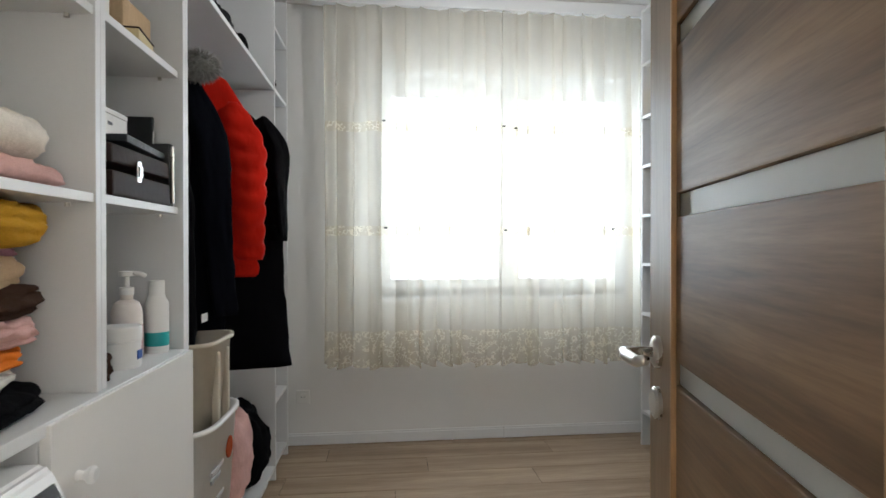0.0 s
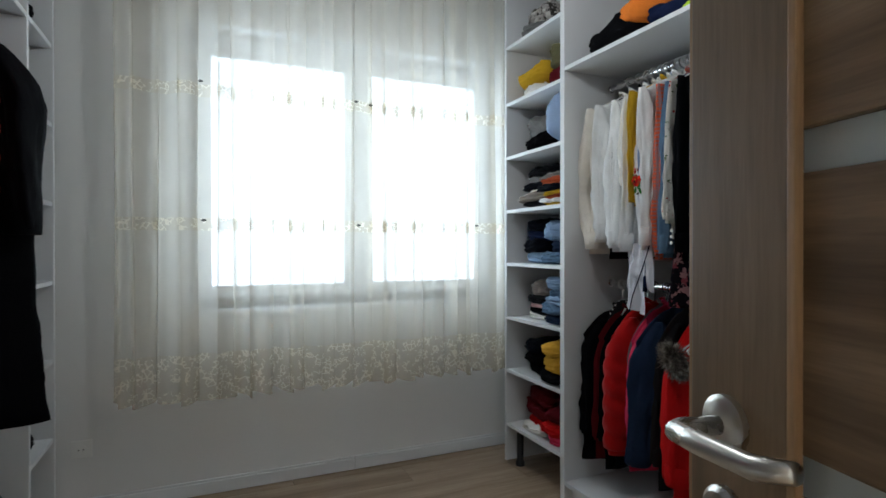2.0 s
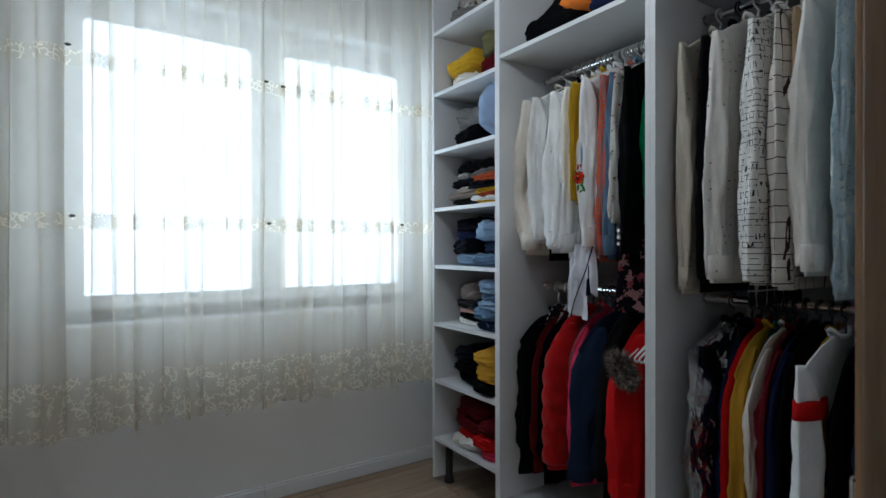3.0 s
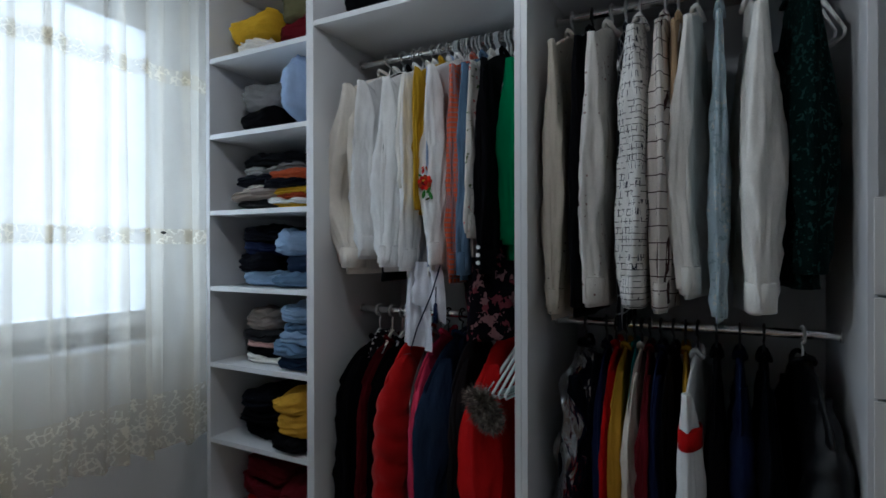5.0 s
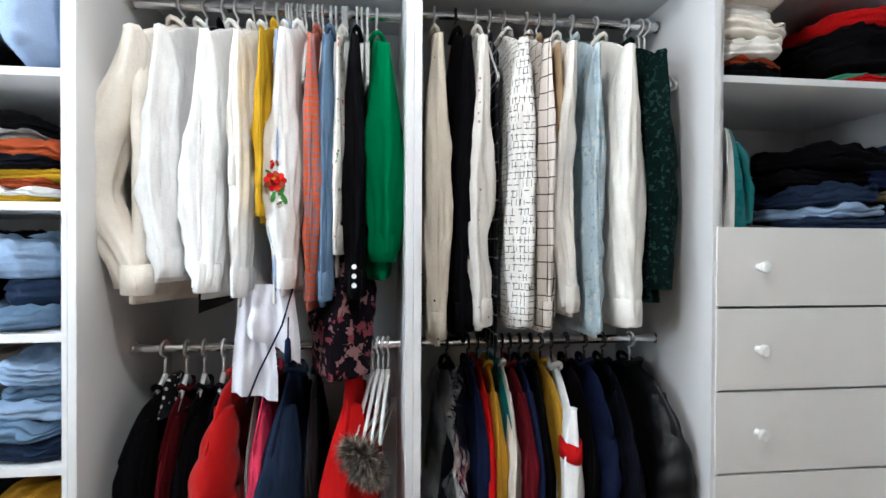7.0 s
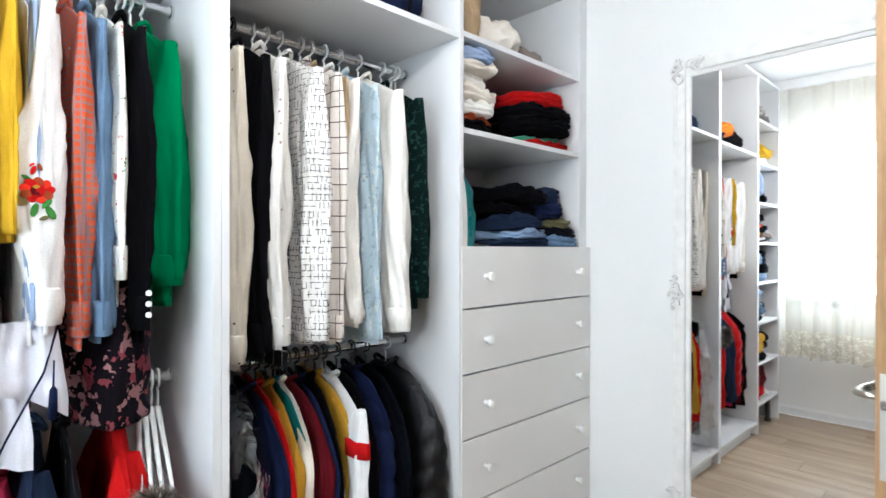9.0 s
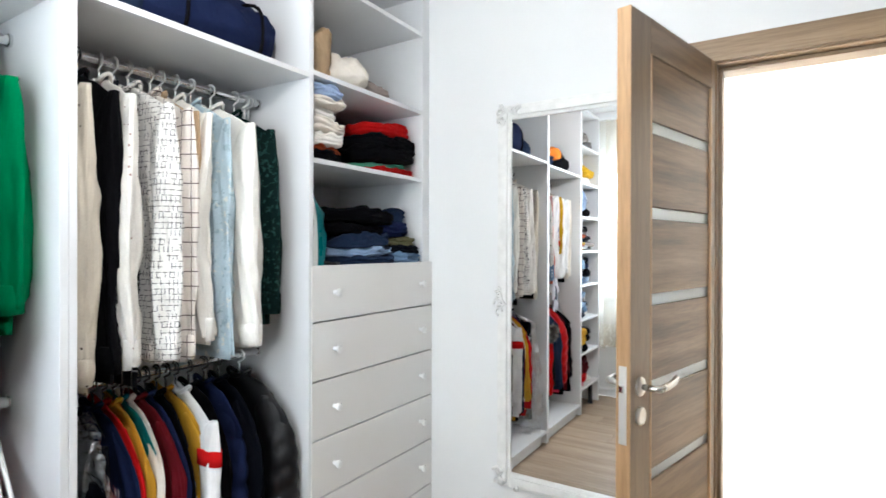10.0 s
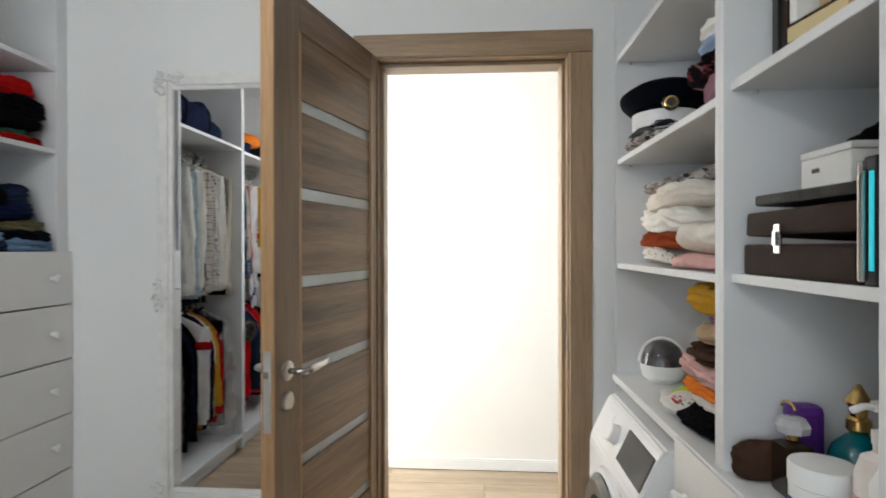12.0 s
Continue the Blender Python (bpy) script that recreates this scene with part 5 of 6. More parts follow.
# shelves above the drawers
Z3, Z4, Z5 = 1.331 - 0.012, 1.702 + P / 2, 2.012 + P / 2
stack(1.82, 0.78, Z3, [("denim_dark", 0.035), ("denim_pale", 0.035), ("denim_dark", 0.05), ("black", 0.05), ("black", 0.05)], 0.26, 0.33, "over the drawers", 31, "jeans")
stack(1.80, 0.60, Z3, [("denim", 0.04), ("ink", 0.035), ("khaki", 0.04), ("navy", 0.06), ("denim_dark", 0.05)], 0.19, 0.33, "over the drawers", 32, "jeans")
stack(1.78, 1.07, Z4, [("black", 0.035), ("rust", 0.022), ("offwhite", 0.05), ("cream", 0.045), ("offwhite", 0.05), ("cream", 0.03), ("sky", 0.045)], 0.19, 0.28, "over the drawers", 33)
stack(1.81, 0.66, Z4, [("red", 0.022), ("mint", 0.025), ("black", 0.055), ("black", 0.05), ("red", 0.06)], 0.32, 0.34, "over the drawers", 34)
folded("handbag", "tan fabric bag on the high shelf", "tan", (1.82, 1.06, Z5), 0.16, 0.26, 0.24, 0, 3.0, 35, category="bag")
folded("folded_scarf", "beige scarf heaped on the high shelf", "cream", (1.80, 0.90, Z5), 0.2, 0.3, 0.16, 10, 2.6, 36)
folded("folded_scarf", "taupe scarf heaped on the high shelf", "taupe", (1.80, 0.74, Z5), 0.16, 0.26, 0.08, 10, 2.6, 37)

# steam iron standing on its heel
iron = thing("steam_iron", "white and teal steam iron standing on its heel", "iron", at=(1.72, 1.105, Z3))
M["teal_plastic"] = plain("teal_plastic", (0.0, 0.16, 0.17), 0.3, relief=0.02)
def iron_slab(y0, y1, grow, zlo=0.0):
    b = bmesh.new()
    outline = []
    for k in range(25):
        t = k / 24
        w = (0.058 + grow) * math.sqrt(max(0.0, 1 - t ** 2.6))
        outline.append((w, 0.285 * t * (1 + grow)))
    pts = [(w, z) for w, z in outline] + [(-w, z) for w, z in outline[::-1][1:]]
    lo = [b.verts.new((x, y0, zlo + z)) for x, z in pts]
    hi = [b.verts.new((x, y1, zlo + z)) for x, z in pts]
    b.faces.new(lo)
    b.faces.new(hi[::-1])
    for i in range(len(pts)):
        j = (i + 1) % len(pts)
        b.faces.new((lo[i], lo[j], hi[j], hi[i]))
    return b
def tapered(b):
    """Slim the iron towards its tip, leaning away from the soleplate."""
    for v in b.verts:
        k = max(0.0, v.co.z) / 0.285
        v.co.y = 0.052 - (0.052 - v.co.y) * (1 - 0.72 * k) - 0.035 * k
    return b


part("soleplate", tapered(iron_slab(0.045, 0.052, 0.0)), M["chrome"], iron)
part("body", tapered(iron_slab(0.012, 0.0445, -0.003)), M["plastic_white"], iron)
part("tank", tapered(iron_slab(-0.03, 0.0115, -0.012)), M["teal_plastic"], iron, "teal water tank")
part("handle", tube([(0, -0.02, 0.02), (0, -0.062, 0.03), (0, -0.068, 0.12), (0, -0.055, 0.2), (0, -0.02, 0.235)], 0.016, 10), M["teal_plastic"], iron)
part("cord", tube([(0, -0.05, 0.02), (-0.03, -0.1, 0.012), (0.0, -0.16, 0.01), (0.05, -0.13, 0.01), (0.03, -0.08, 0.012)], 0.004, 6), M["plastic_black"], iron)


# ---- west side: coats ----
def coat(name, label, material, y, bottom, sleeve_bottom, depth, thick, seed, rz=0.0, dx=0.0, **k):
    hanger((-0.66, y, 1.90), "plastic_white", "white plastic clothes hanger on the coat rail", rz)
    return garment(name, label, material, (-0.66 + dx, y, 1.888), 1.888 - 0.055 - bottom, side=1, depth=depth, thick=thick, sleeve=1.888 - 0.14 - sleeve_bottom, rz=rz, seed=seed, category="coat", slope=0.24, **k)


parka = coat("coat", "black parka with a grey fur hood", "black", 1.89, 0.72, 0.82, 0.21, 0.05, 81, dx=-0.03)
fur(parka, "fur_trim", 0.22, 0.09, -0.13, 0.05, 0.05, 0.035, 2000, 0.022, "fur_grey", 8, "grey fur trim of the hood")
coat("coat", "black wool coat on the coat rail", "ink", 2.03, 0.9, 0.95, 0.25, 0.045, 82, cuff=False, lean=0.1)
coat("puffer_jacket", "bright red puffer jacket on the coat rail", "puffer_scarlet", 2.25, 1.06, 1.13, 0.225, 0.023, 83, quilt=0.010, rz=12, dx=0.085, swing=-0.03, lean=0.27)
coat("coat", "long black overcoat on the coat rail", "black", 2.50, 0.68, 1.22, 0.365, 0.065, 84, flare=0.035, rz=6)
coat("jacket", "dark blue jacket behind the long coat", "navy", 2.70, 1.0, 1.1, 0.26, 0.04, 85)
coat("coat", "black jacket at the end of the coat rail", "ink", 2.84, 1.1, 1.2, 0.24, 0.035, 86)
M["tag_paper"] = plain("white_label", (0.8, 0.8, 0.78), 0.6)
t_ = part("label_tag", box(0.262, -0.03, -0.93, 0.2645, 0.02, -0.905, 0.0005), M["tag_paper"], parka, "white woven label")

# laundry basket with a beige bin in it
M["linen"] = plain("beige_plastic", (0.56, 0.50, 0.40), 0.45, relief=0.05)


def tub(z0, z1, w0, w1, d0, d1, wall=0.006, rim=0.012):
    """An open tapered bin with rounded corners and a rolled rim."""
    b = bmesh.new()
    def ring(z, w, d):
        out = []
        for i in range(32):
            a = 2 * math.pi * i / 32
            ca, sa = math.cos(a), math.sin(a)
            out.append(b.verts.new((d / 2 * math.copysign(abs(ca) ** 0.5, ca), w / 2 * math.copysign(abs(sa) ** 0.5, sa), z)))
        return out
    rows = [ring(z0, w0, d0), ring(z1 - rim, w1, d1), ring(z1 - rim, w1 + 0.02, d1 + 0.02), ring(z1, w1 + 0.02, d1 + 0.02), ring(z1, w1 - 2 * wall, d1 - 2 * wall), ring(z0 + wall, w0 - 2 * wall, d0 - 2 * wall)]
    for lo, hi in zip(rows, rows[1:]):
        for i in range(32):
            b.faces.new((lo[i], lo[(i + 1) % 32], hi[(i + 1) % 32], hi[i])).smooth = True
    b.faces.new(rows[0][::-1])
    b.faces.new(rows[-1])
    return b


M["print_grey"] = plain("grey_print", (0.42, 0.42, 0.43), 0.6)
lb = thing("laundry_basket", "white plastic laundry basket with a faint print", "basket", at=(-0.56, 2.0, 0.0935))
part("bin", tub(0, 0.55, 0.30, 0.40, 0.27, 0.33), M["plastic_white"], lb)
for k, (y0, y1, z) in enumerate(((-0.13, -0.02, 0.40), (-0.13, -0.05, 0.375), (-0.12, 0.0, 0.30), (-0.13, -0.03, 0.275), (-0.12, -0.04, 0.25))):
    half = 0.135 + 0.03 * z / 0.538
    part("printed_line", box(half - 0.004, y0, z, half + 0.0025, y1, z + 0.012), M["print_grey"], lb, "faint grey printed line")
part("picture_spot", moved(lathe([(0, 0), (0.035, 0), (0.035, 0.004), (0, 0.004)], 16, "x"), pose(0.1585, 0.04, 0.43)), M["rust"], lb, "round reddish print")
tb = thing("storage_bin", "beige plastic bin standing in the laundry basket", "basket", at=(-0.55, 2.02, 0.56))
part("bin", tub(0, 0.33, 0.24, 0.31, 0.22, 0.28), M["linen"], tb)
for s in (-1, 1):
    part("rib", box(0.118, s * 0.05 - 0.012, 0.04, 0.142, s * 0.05 + 0.012, 0.29, 0.006), M["linen"], tb)
folded("folded_cloth", "rose coloured cloth heaped behind the basket", "rose", (-0.60, 2.50, 0.0935), 0.34, 0.3, 0.42, 0, 2.6, 91)
folded("bag", "black bag on the wardrobe floor", "black", (-0.58, 2.72, 0.0935), 0.34, 0.32, 0.36, 0, 2.8, 92, category="bag")
folded("handbag", "black handbag on the upper wardrobe shelf", "black", (-0.64, 2.72, 1.9765), 0.24, 0.26, 0.2, 0, 2.8, 93, category="bag")
folded("handbag", "grey handbag on the upper wardrobe shelf", "charcoal", (-0.62, 2.40, 1.9765), 0.26, 0.26, 0.16, 0, 2.8, 94, category="bag")
handle_bag = thing("handbag", "dark bag with a looped handle on the upper shelf", "bag", at=(-0.60, 2.05, 1.9765))
part("body", box(-0.1, -0.16, 0, 0.1, 0.16, 0.2, 0.03), M["charcoal"], handle_bag)
part("handle", tube([(0, 0.1 * math.cos(a), 0.2 + 0.1 * math.sin(a)) for a in [math.pi * i / 12 for i in range(13)]], 0.01, 8), M["leather"], handle_bag)
for i, (z, mt, h) in enumerate(((0.084, "black", 0.14), (0.40, "charcoal", 0.05), (0.715, "charcoal", 0.06), (1.03, "navy", 0.08), (1.343, "denim_dark", 0.08), (1.657, "charcoal", 0.05), (1.971, "black", 0.12))):
    folded("folded_garment", "folded " + NAMES[mt] + " garment on the narrow tower", mt, (-0.62, 3.11, z + P / 2), 0.22, 0.3, h, 0, 3.2, 100 + i)

# ---- shelves over the washing machine ----
W_ = "on the shelf"
WTZ = 0.905
stack(-0.63, 1.09, WTZ, [("black", 0.035), ("offwhite", 0.05), ("orange", 0.045), ("rose", 0.05)], 0.28, 0.34, "beside the humidifier", 111, "sweater", 3.6, tight=0.86)
stack(-0.63, 1.12, WTZ + 0.155, [("brown", 0.05), ("tan", 0.055)], 0.30, 0.34, "beside the humidifier", 112, "sweater", 3.0, tight=0.86)
stack(-0.63, 1.125, WTZ + 0.24, [("mauve", 0.04), ("mustard", 0.07)], 0.25, 0.33, "beside the humidifier", 113, "sweater", 3.4, tight=0.86)
folded("folded_cloth", "lime green cloth beside the sweaters", "neon", (-0.55, 0.90, WTZ), 0.09, 0.14, 0.05, 20, 2.6, 120)
folded("folded_cloth", "white and yellow cloth beside the sweaters", "white_floral", (-0.50, 0.96, WTZ), 0.12, 0.12, 0.05, -15, 2.6, 121)
folded("bag", "small black pouch behind the sweaters", "black", (-0.72, 0.86, WTZ), 0.16, 0.14, 0.12, 0, 2.6, 122, category="bag")
ZA = 1.278 + P / 2
stack(-0.63, 0.76, ZA, [("white_floral", 0.05), ("rust", 0.04), ("offwhite", 0.07), ("cream", 0.06), ("motif", 0.03)], 0.42, 0.36, "over the washer", 123, "blanket", 4.0)
folded("cushion", "striped cream cushion lying on the shelf", "cream", (-0.625, 1.10, ZA + 0.03), 0.34, 0.36, 0.095, 0, 2.6, 124, category="cushion")
folded("folded_blanket", "rose beige blanket under the cushion", "rose", (-0.625, 1.10, ZA), 0.34, 0.36, 0.035, 0, 4.5, 125)
ZB = 1.635 + P / 2
stack(-0.58, 0.70, ZB, [("motif", 0.03), ("check_dark", 0.028)], 0.30, 0.32, "under the cap", 126, "scarf", 3.6)
stack(-0.63, 1.11, ZB, [("mauve", 0.09), ("dark_floral", 0.05), ("sky", 0.05), ("offwhite", 0.06)], 0.28, 0.34, "beside the cap", 127, "garment", 3.0)

M["gold"] = plain("gold_metal", (0.75, 0.5, 0.18), 0.22, 1.0, relief=0)
# peaked cap
cap = thing("peaked_cap", "navy peaked cap with a white band and badge", "cap", at=(-0.535, 0.69, ZB + 0.058), rz=80)
part("band", lathe([(0.0, 0), (0.092, 0), (0.096, 0.01), (0.097, 0.05), (0.0, 0.051)], 32), M["white"], cap, "white cap band")
b = lathe([(0.0, 0.0), (0.098, 0.0), (0.13, 0.035), (0.134, 0.05), (0.11, 0.068), (0.05, 0.075), (0.0, 0.076)], 36)
moved(b, pose(0.01, 0, 0.0515, 0, -9, 0))
part("crown", b, M["ink"], cap, "navy crown")
b = bmesh.new()
inner = [(0.094 * math.cos(a), 0.094 * math.sin(a), 0.004) for a in [radians(d) for d in range(-62, 63, 8)]]
outer = [(0.15 * math.cos(a) * (1.0 if abs(a) < 0.8 else 0.93), 0.13 * math.sin(a), -0.028) for a in [radians(d) for d in range(-62, 63, 8)]]
for dz in (0, -0.004):
    vi, vo = [b.verts.new((x, y, z + dz)) for x, y, z in inner], [b.verts.new((x, y, z + dz)) for x, y, z in outer]
    for i in range(len(vi) - 1):
        b.faces.new((vi[i], vo[i], vo[i + 1], vi[i + 1])).smooth = True
part("peak", b, M["leather"], cap, "shiny black peak")
badge_ = part("badge", moved(lathe([(0, 0), (0.024, 0), (0.022, 0.006), (0, 0.008)], 18, "x"), pose(0.108, 0, 0.062)), M["plastic_black"], cap, "dark round badge with metal edging")
part("emblem", moved(lathe([(0.012, 0), (0.020, 0), (0.018, 0.004), (0.013, 0.004), (0.012, 0)], 18, "x"), pose(0.1145, 0, 0.062)), M["gold"], badge_)
part("crest", moved(lathe([(0, 0), (0.008, 0), (0.006, 0.006), (0, 0.008)], 6, "x"), pose(0.113, 0, 0.092)), M["gold"], badge_)

# humidifier with a smoked dome
hu = thing("humidifier", "white round humidifier with a smoked clear dome", "humidifier", at=(-0.555, 0.61, WTZ), rz=70)
M["smoke"] = clear("smoked_plastic", (0.06, 0.055, 0.06), 0.08, 0.72)
hu.scale = (0.84, 0.84, 0.84)
part("base", lathe([(0, 0), (0.05, 0), (0.075, 0.02), (0.083, 0.055), (0.083, 0.068), (0, 0.068)], 32), M["plastic_white"], hu)
part("dome", lathe([(0.081, 0.0685), (0.078, 0.10), (0.062, 0.135), (0.035, 0.155), (0, 0.162)], 32), M["smoke"], hu, "smoked clear dome")
part("dome_rim", tube([(0.0, 0.084 * math.cos(a), 0.07 + 0.096 * math.sin(a)) for a in [math.pi * i / 20 for i in range(21)]], 0.006, 8), M["plastic_white"], hu)

# ---- washing machine ----
wm = thing("washing_machine", "white front-loading washing machine under the worktop", "washing machine", at=(-0.62, 0.825, 0.0))
M["enamel"] = plain("white_enamel", (0.82, 0.82, 0.82), 0.22, var=0.02, relief=0.02)
M["display"] = plain("smoked_display", (0.016, 0.014, 0.013), 0.2, var=0.1, relief=0.0)
M["display"].node_tree.nodes["Principled BSDF"].inputs["Specular IOR Level"].default_value = 0.1
b = bmesh.new()
prof = [(-0.27, 0.0), (0.285, 0.0), (0.29, 0.02), (0.29, 0.70), (0.285, 0.72), (0.225, 0.845), (0.215, 0.852), (-0.27, 0.852)]
for y, flip in ((-0.265, 1), (0.265, 0)):
    vs = [b.verts.new((x, y, z)) for x, z in prof]
    b.faces.new(vs[::-1] if flip else vs)
b.verts.ensure_lookup_table()
n = len(prof)
for i in range(n):
    j = (i + 1) % n
    b.faces.new((b.verts[i], b.verts[j], b.verts[n + j], b.verts[n + i]))
bmesh.ops.bevel(b, geom=list(b.edges), offset=0.006, segments=2, affect="EDGES")
part("body", b, M["enamel"], wm)
ux = Vector((-0.06, 0, 0.125)).normalized()
nx = Vector((0.125, 0, 0.06)).normalized()
fr = Matrix((( nx.x, 0, ux.x, 0.255), (0, 1, 0, 0), (nx.z, 0, ux.z, 0.7825), (0, 0, 0, 1)))
part("display", moved(box(-0.004, 0.03, -0.045, 0.003, 0.25, 0.048, 0.003), fr), M["display"], wm, "dark glossy display")
part("programme_knob", moved(lathe([(0, 0), (0.03, 0), (0.028, 0.02), (0.024, 0.024), (0, 0.024)], 24, "x"), fr @ Matrix.Translation((0.0, -0.05, 0.0))), M["enamel"], wm, "round programme knob")
dp = part("drawer_front", moved(box(-0.004, -0.25, -0.045, 0.002, -0.12, 0.045, 0.002), fr), M["enamel"], wm)
ring = part("porthole_ring", moved(lathe([(0.15, 0), (0.225, 0.0), (0.225, 0.02), (0.205, 0.035), (0.165, 0.03), (0.15, 0.0)], 40, "x"), pose(0.29, 0.02, 0.455)), M["plastic_black"], wm, "dark porthole ring")
part("porthole_rim", moved(lathe([(0.2255, 0), (0.245, 0.0), (0.24, 0.012), (0.2255, 0.016), (0.2255, 0.0)], 40, "x"), pose(0.29, 0.02, 0.455)), M["enamel"], wm)
part("porthole_glass", moved(lathe([(0.0, 0.0), (0.1495, 0.0), (0.14, 0.012), (0.08, 0.02), (0, 0.022)], 32, "x"), pose(0.29, 0.02, 0.455)), M["display"], ring)

# ---- narrow shelves: boxes, cases, toiletries ----
ZC, ZD = 1.282 + P / 2, 1.652 + P / 2
M["case_brown"] = plain("brown_leatherette", (0.022, 0.010, 0.007), 0.55, var=0.2, coarse=14, relief=0.3)
M["case_brown"].node_tree.nodes["Principled BSDF"].inputs["Specular IOR Level"].default_value = 0.1
M["card_white"] = plain("white_card", (0.74, 0.73, 0.70), 0.6)
M["purple"] = plain("purple_card", (0.09, 0.02, 0.22), 0.4)
M["teal_glass"] = plain("teal_glass", (0.0, 0.10, 0.13), 0.08, relief=0)
M["dark_glass"] = plain("dark_amber_glass", (0.03, 0.018, 0.01), 0.06, relief=0)
M["crystal"] = clear("clear_crystal", (0.72, 0.72, 0.70), 0.03, 0.55)
M["paper"] = plain("yellowed_paper", (0.62, 0.50, 0.27), 0.7)
M["rose_plastic"] = plain("pale_rose_plastic", (0.78, 0.72, 0.67), 0.4)
M["label_teal"] = plain("teal_label", (0.02, 0.35, 0.36), 0.4)
M["label_blue"] = plain("blue_label", (0.02, 0.10, 0.42), 0.4)
M["label_rose"] = plain("rose_label", (0.55, 0.33, 0.32), 0.5)

case = thing("jewellery_case", "dark brown hinged case with a metal clasp, slightly open", "case", at=(-0.565, 1.53, ZC))
part("case_bottom", box(-0.13, -0.15, 0, 0.12, 0.15, 0.055, 0.006), M["case_brown"], case)
lid = part("lid", moved(box(-0.13, -0.148, 0, 0.118, 0.148, 0.042, 0.006), pose(0, 0, 0.064, 0, -3, 0)), M["case_brown"], case)
part("clasp", joined(box(0.119, -0.043, 0.04, 0.124, -0.024, 0.088, 0.002), box(0.1245, -0.039, 0.052, 0.128, -0.028, 0.076, 0.001)), M["chrome"], case, "bright metal clasp")
fo = thing("folder", "black folder lying on the brown case", "folder", at=(-0.57, 1.55, ZC + 0.117), rz=5)
part("cover", moved(box(-0.12, -0.13, 0, 0.12, 0.13, 0.018, 0.004), pose(0, 0, 0, 0, -2, 0)), M["leather"], fo)
wb = thing("carton", "small white carton on top of the folder", "box", at=(-0.585, 1.515, ZC + 0.145))
part("carton_body", box(-0.08, -0.062, 0, 0.08, 0.062, 0.05, 0.002), M["card_white"], wb)
part("lid_flap", box(-0.081, -0.063, 0.0505, 0.081, 0.063, 0.062, 0.002), M["card_white"], wb)
part("printed_mark", box(0.0805, -0.03, 0.025, 0.082, -0.012, 0.032), M["plastic_black"], wb)
fr_ = thing("picture_frame", "black upright frame leaning against the shelf side", "frame", at=(-0.60, 1.690, ZC))
part("frame_board", moved(box(-0.10, 0, 0, 0.10, 0.012, 0.24, 0.002), pose(0, 0, 0, -4, 0, 0)), M["plastic_black"], fr_)
part("bright_strip", moved(box(0.098, 0.002, 0.02, 0.104, 0.01, 0.2, 0.001), pose(0, 0, 0, -4, 0, 0)), M["chrome"], fr_)
folded("handbag", "round black bag resting on the brown case", "black", (-0.665, 1.412, ZC + 0.112), 0.12, 0.15, 0.165, 0, 2.2, 131, category="bag")

bx = thing("wooden_box", "pale wooden box with papers on the upper shelf", "box", at=(-0.62, 1.60, ZD))
part("box_body", box(-0.13, -0.075, 0, 0.13, 0.075, 0.11, 0.004), M["tan"], bx)
bk = thing("book", "yellowed book lying over the shelf edge", "book", at=(-0.545, 1.56, ZD), rz=8)
part("page_block", box(-0.09, -0.06, 0.003, 0.088, 0.058, 0.028, 0.001), M["paper"], bk)
part("cover", joined(box(-0.092, -0.062, 0, 0.09, 0.06, 0.003), box(-0.092, -0.062, 0.028, 0.09, 0.06, 0.031)), M["case_brown"], bk)
for i, (y, mt, h) in enumerate(((1.40, "plastic_black", 0.3), (1.43, "case_brown", 0.27), (1.455, "card_white", 0.25))):
    q = thing("binder", "tall %s binder standing on the upper shelf" % ("black" if i == 0 else "brown" if i == 1 else "white"), "binder", at=(-0.56, y, ZD))
    part("spine", box(-0.07, -0.01, 0, 0.07, 0.01, h, 0.002), M[mt], q)


def flat(b):
    for f in b.faces:
        f.smooth = False
    return b


def bottle(name, label, category, at, profile, material, extras=(), steps=24, rz=0.0):
    q = thing(name, label, category, at=at, rz=rz, group="toiletries on the shelf")
    part("body", lathe(profile, steps), M[material], q)
    for nm, b, mt in extras:
        part(nm, b, M[mt], q)
    return q


bottle("pump_bottle", "pale rose pump bottle with a darker label", "bottle", (-0.525, 1.615, WTZ), [(0, 0), (0.034, 0), (0.036, 0.006), (0.036, 0.115), (0.028, 0.14), (0.014, 0.148), (0.014, 0.16), (0, 0.16)], "rose_plastic",
       (("pump", lathe([(0.016, 0.16), (0.016, 0.178), (0.006, 0.18), (0.006, 0.205), (0.017, 0.207), (0.017, 0.218), (0, 0.22)], 16), "plastic_white"), ("nozzle", tube([(0, 0, 0.213), (0.03, 0, 0.213), (0.045, 0, 0.207)], 0.005, 8), "plastic_white"), ("label_band", lathe([(0.0363, 0.02), (0.0367, 0.021), (0.0367, 0.085), (0.0363, 0.086)], 24), "label_rose")))
bottle("lotion_bottle", "white lotion bottle with a teal label", "bottle", (-0.485, 1.692, WTZ), [(0, 0), (0.027, 0), (0.029, 0.005), (0.029, 0.13), (0.02, 0.15), (0.019, 0.152), (0.019, 0.19), (0, 0.192)], "plastic_white",
       (("label_band", lathe([(0.0293, 0.02), (0.0297, 0.021), (0.0297, 0.055), (0.0293, 0.056)], 24), "label_teal"),))
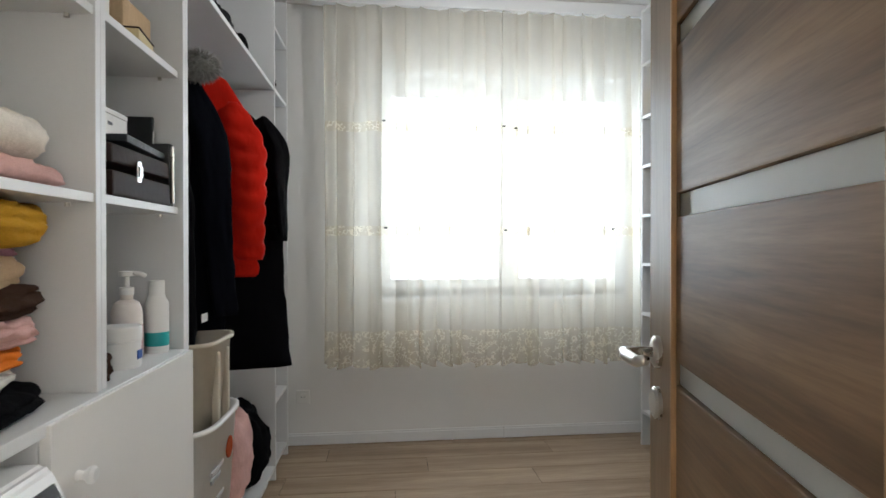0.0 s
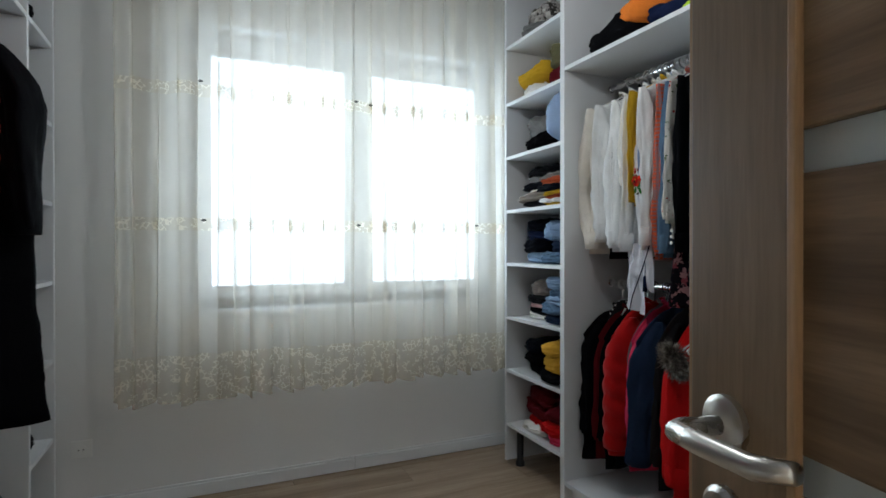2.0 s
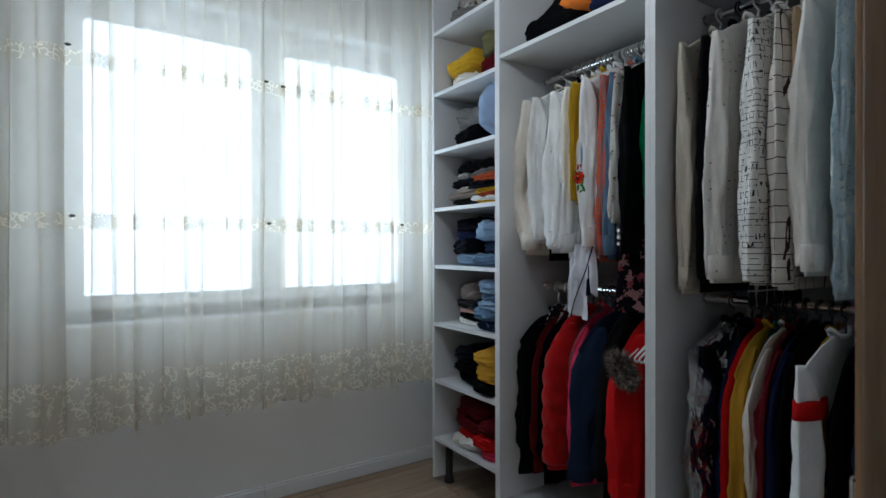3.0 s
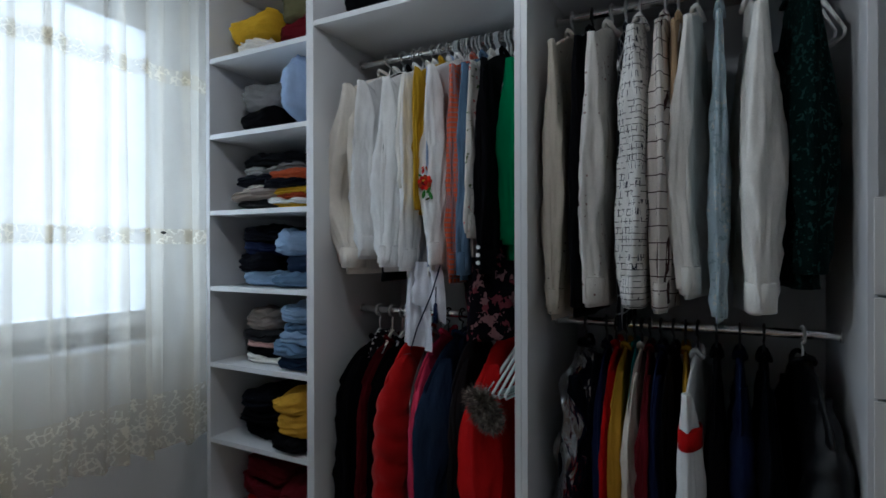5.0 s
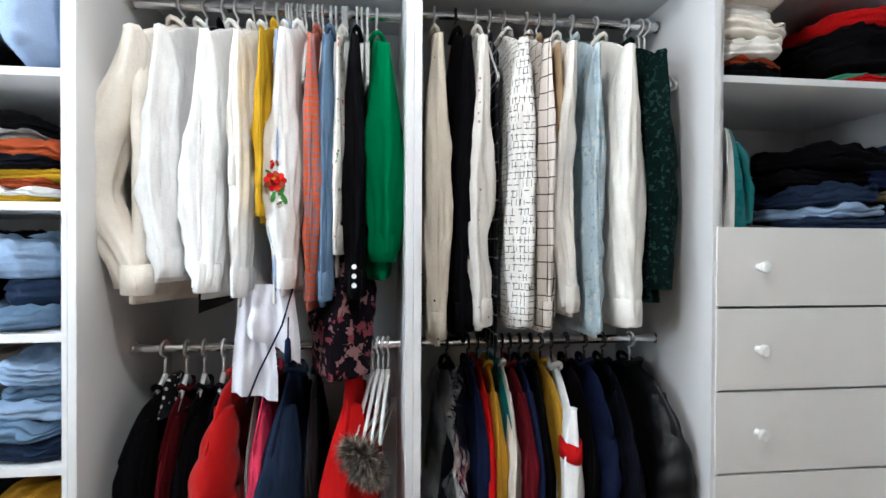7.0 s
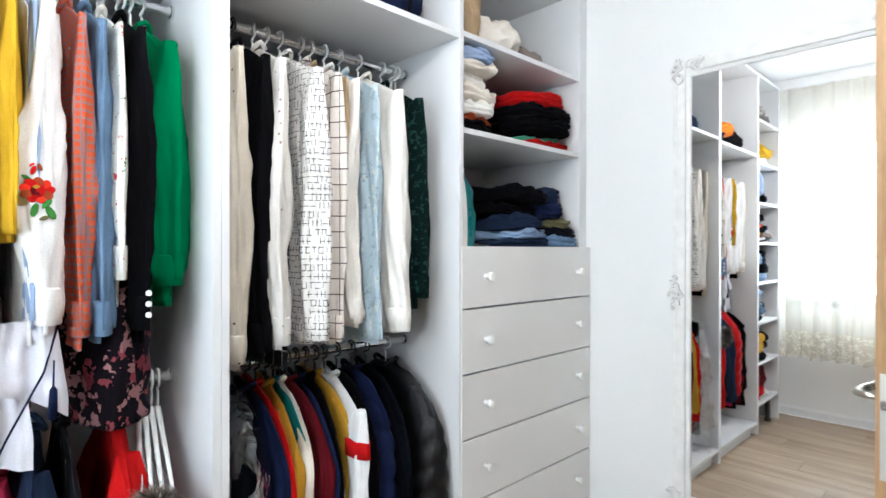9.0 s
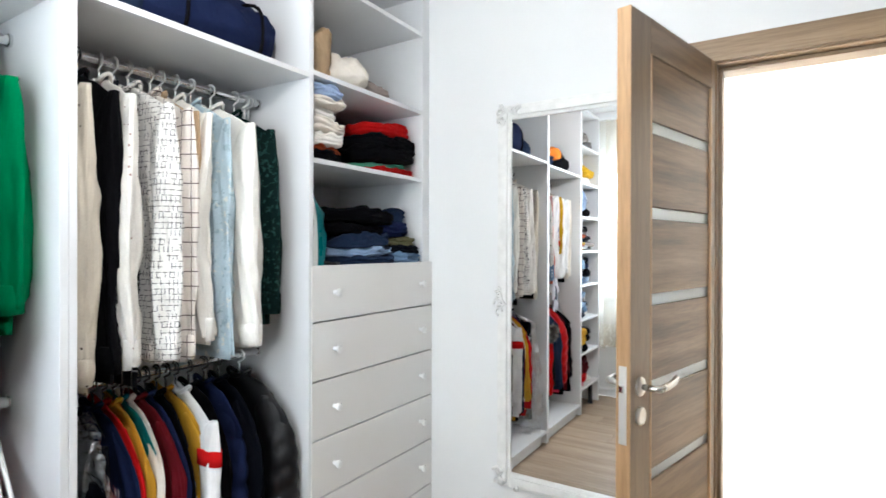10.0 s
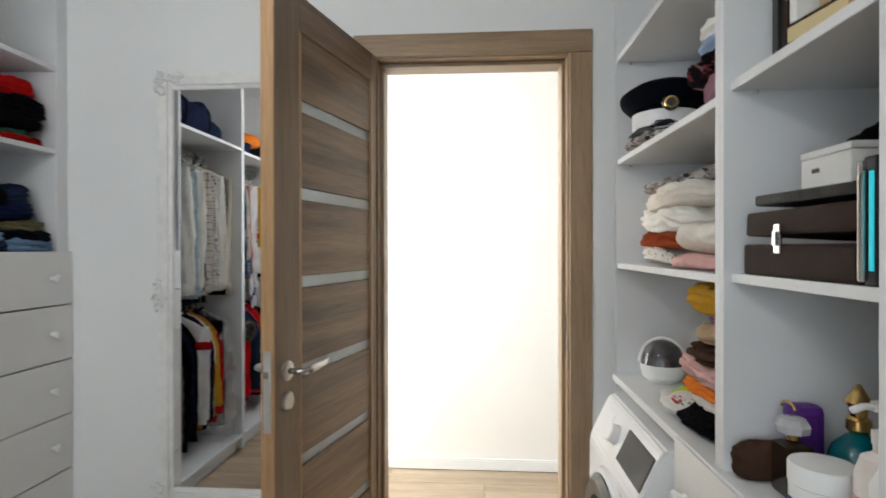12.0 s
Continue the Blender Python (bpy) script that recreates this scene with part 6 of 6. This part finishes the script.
bottle("cream_jar", "large white cream jar with a blue label", "jar", (-0.500, 1.520, WTZ), [(0, 0), (0.045, 0), (0.047, 0.005), (0.047, 0.062), (0, 0.063)], "plastic_white",
       (("jar_lid", lathe([(0, 0.0635), (0.0485, 0.0635), (0.0485, 0.092), (0.0465, 0.095), (0, 0.097)], 32), "plastic_white"), ("label_patch", box(0.0455, -0.012, 0.02, 0.0485, 0.010, 0.04, 0.001), "label_blue")))
bottle("perfume_bottle", "dark perfume bottle with a clear faceted stopper", "perfume", (-0.512, 1.416, WTZ), [(0, 0), (0.030, 0), (0.033, 0.004), (0.033, 0.088), (0.012, 0.096), (0, 0.0965)], "dark_glass",
       (("neck", lathe([(0, 0.0967), (0.011, 0.097), (0.011, 0.105), (0, 0.1052)], 16), "gold"), ("stopper", flat(lathe([(0.012, 0.1055), (0.026, 0.110), (0.029, 0.122), (0.022, 0.134), (0, 0.136)], 8)), "crystal"),), 4, 45)
pb = thing("gift_box", "small purple rounded box behind the perfume", "box", at=(-0.562, 1.360, WTZ))
part("box_body", box(-0.03, -0.022, 0, 0.03, 0.022, 0.145, 0.016), M["purple"], pb)
part("gold_handle", tube([(0.026, 0.022 * math.cos(a), 0.135 + 0.012 * math.sin(a)) for a in [math.pi * i / 8 for i in range(9)]], 0.003, 6), M["gold"], pb)
bottle("perfume_bottle", "teal perfume bottle with a gold cap", "perfume", (-0.622, 1.418, WTZ), [(0, 0), (0.036, 0), (0.048, 0.022), (0.050, 0.05), (0.040, 0.085), (0.02, 0.105), (0.012, 0.11), (0, 0.11)], "teal_glass",
       (("gold_cap", lathe([(0.014, 0.1105), (0.020, 0.118), (0.019, 0.135), (0.013, 0.14), (0.016, 0.155), (0.022, 0.165), (0.012, 0.18), (0.004, 0.195), (0, 0.197)], 14), "gold"),))
bottle("tumbler", "clear glass tumbler on the worktop", "glass", (-0.72, 1.47, WTZ), [(0, 0), (0.027, 0), (0.032, 0.1), (0.030, 0.1), (0.025, 0.006), (0, 0.006)], "crystal")
bottle("perfume_bottle", "small black perfume bottle on the worktop", "perfume", (-0.575, 1.455, WTZ), [(0, 0), (0.02, 0), (0.022, 0.05), (0.012, 0.056), (0.012, 0.075), (0, 0.076)], "plastic_black")
folded("pouch", "brown and black cosmetic pouch on the worktop", "brown", (-0.485, 1.358, WTZ), 0.05, 0.09, 0.062, 0, 2.8, 140, category="pouch")
sp = thing("speaker", "thin upright black speaker, cyan reflection put on its edge", "speaker", at=(-0.460, 1.697, ZC))
part("shell", box(-0.04, -0.012, 0, 0.012, 0.012, 0.165, 0.004), M["plastic_black"], sp)
# glowing cyan colour that stands in for a reflection on the edge
m_, nt_, b_ = base_mat("cyan_edge_glint", 0.3)
b_.inputs["Base Color"].default_value = (0.05, 0.6, 0.7, 1)
b_.inputs["Emission Color"].default_value = (0.05, 0.85, 1.0, 1)
b_.inputs["Emission Strength"].default_value = 0.5
M["cyan"] = m_
part("edge_rim", box(0.0122, -0.012, 0.006, 0.021, -0.004, 0.159, 0.003), M["nickel"], sp)
part("light_strip", box(0.0122, 0.0006, 0.02, 0.0145, 0.008, 0.145, 0.0008), M["cyan"], sp, "cyan reflection put in as a glowing strip")
# thin dark strip across the foot of the sashes
part("seal", box(WIN[0] + 0.06, WY - 0.026, WIN[2] + 0.003, WIN[1] - 0.06, WY - 0.019, WIN[2] + 0.058), M["gap"], win, "dark strip above the window sill")
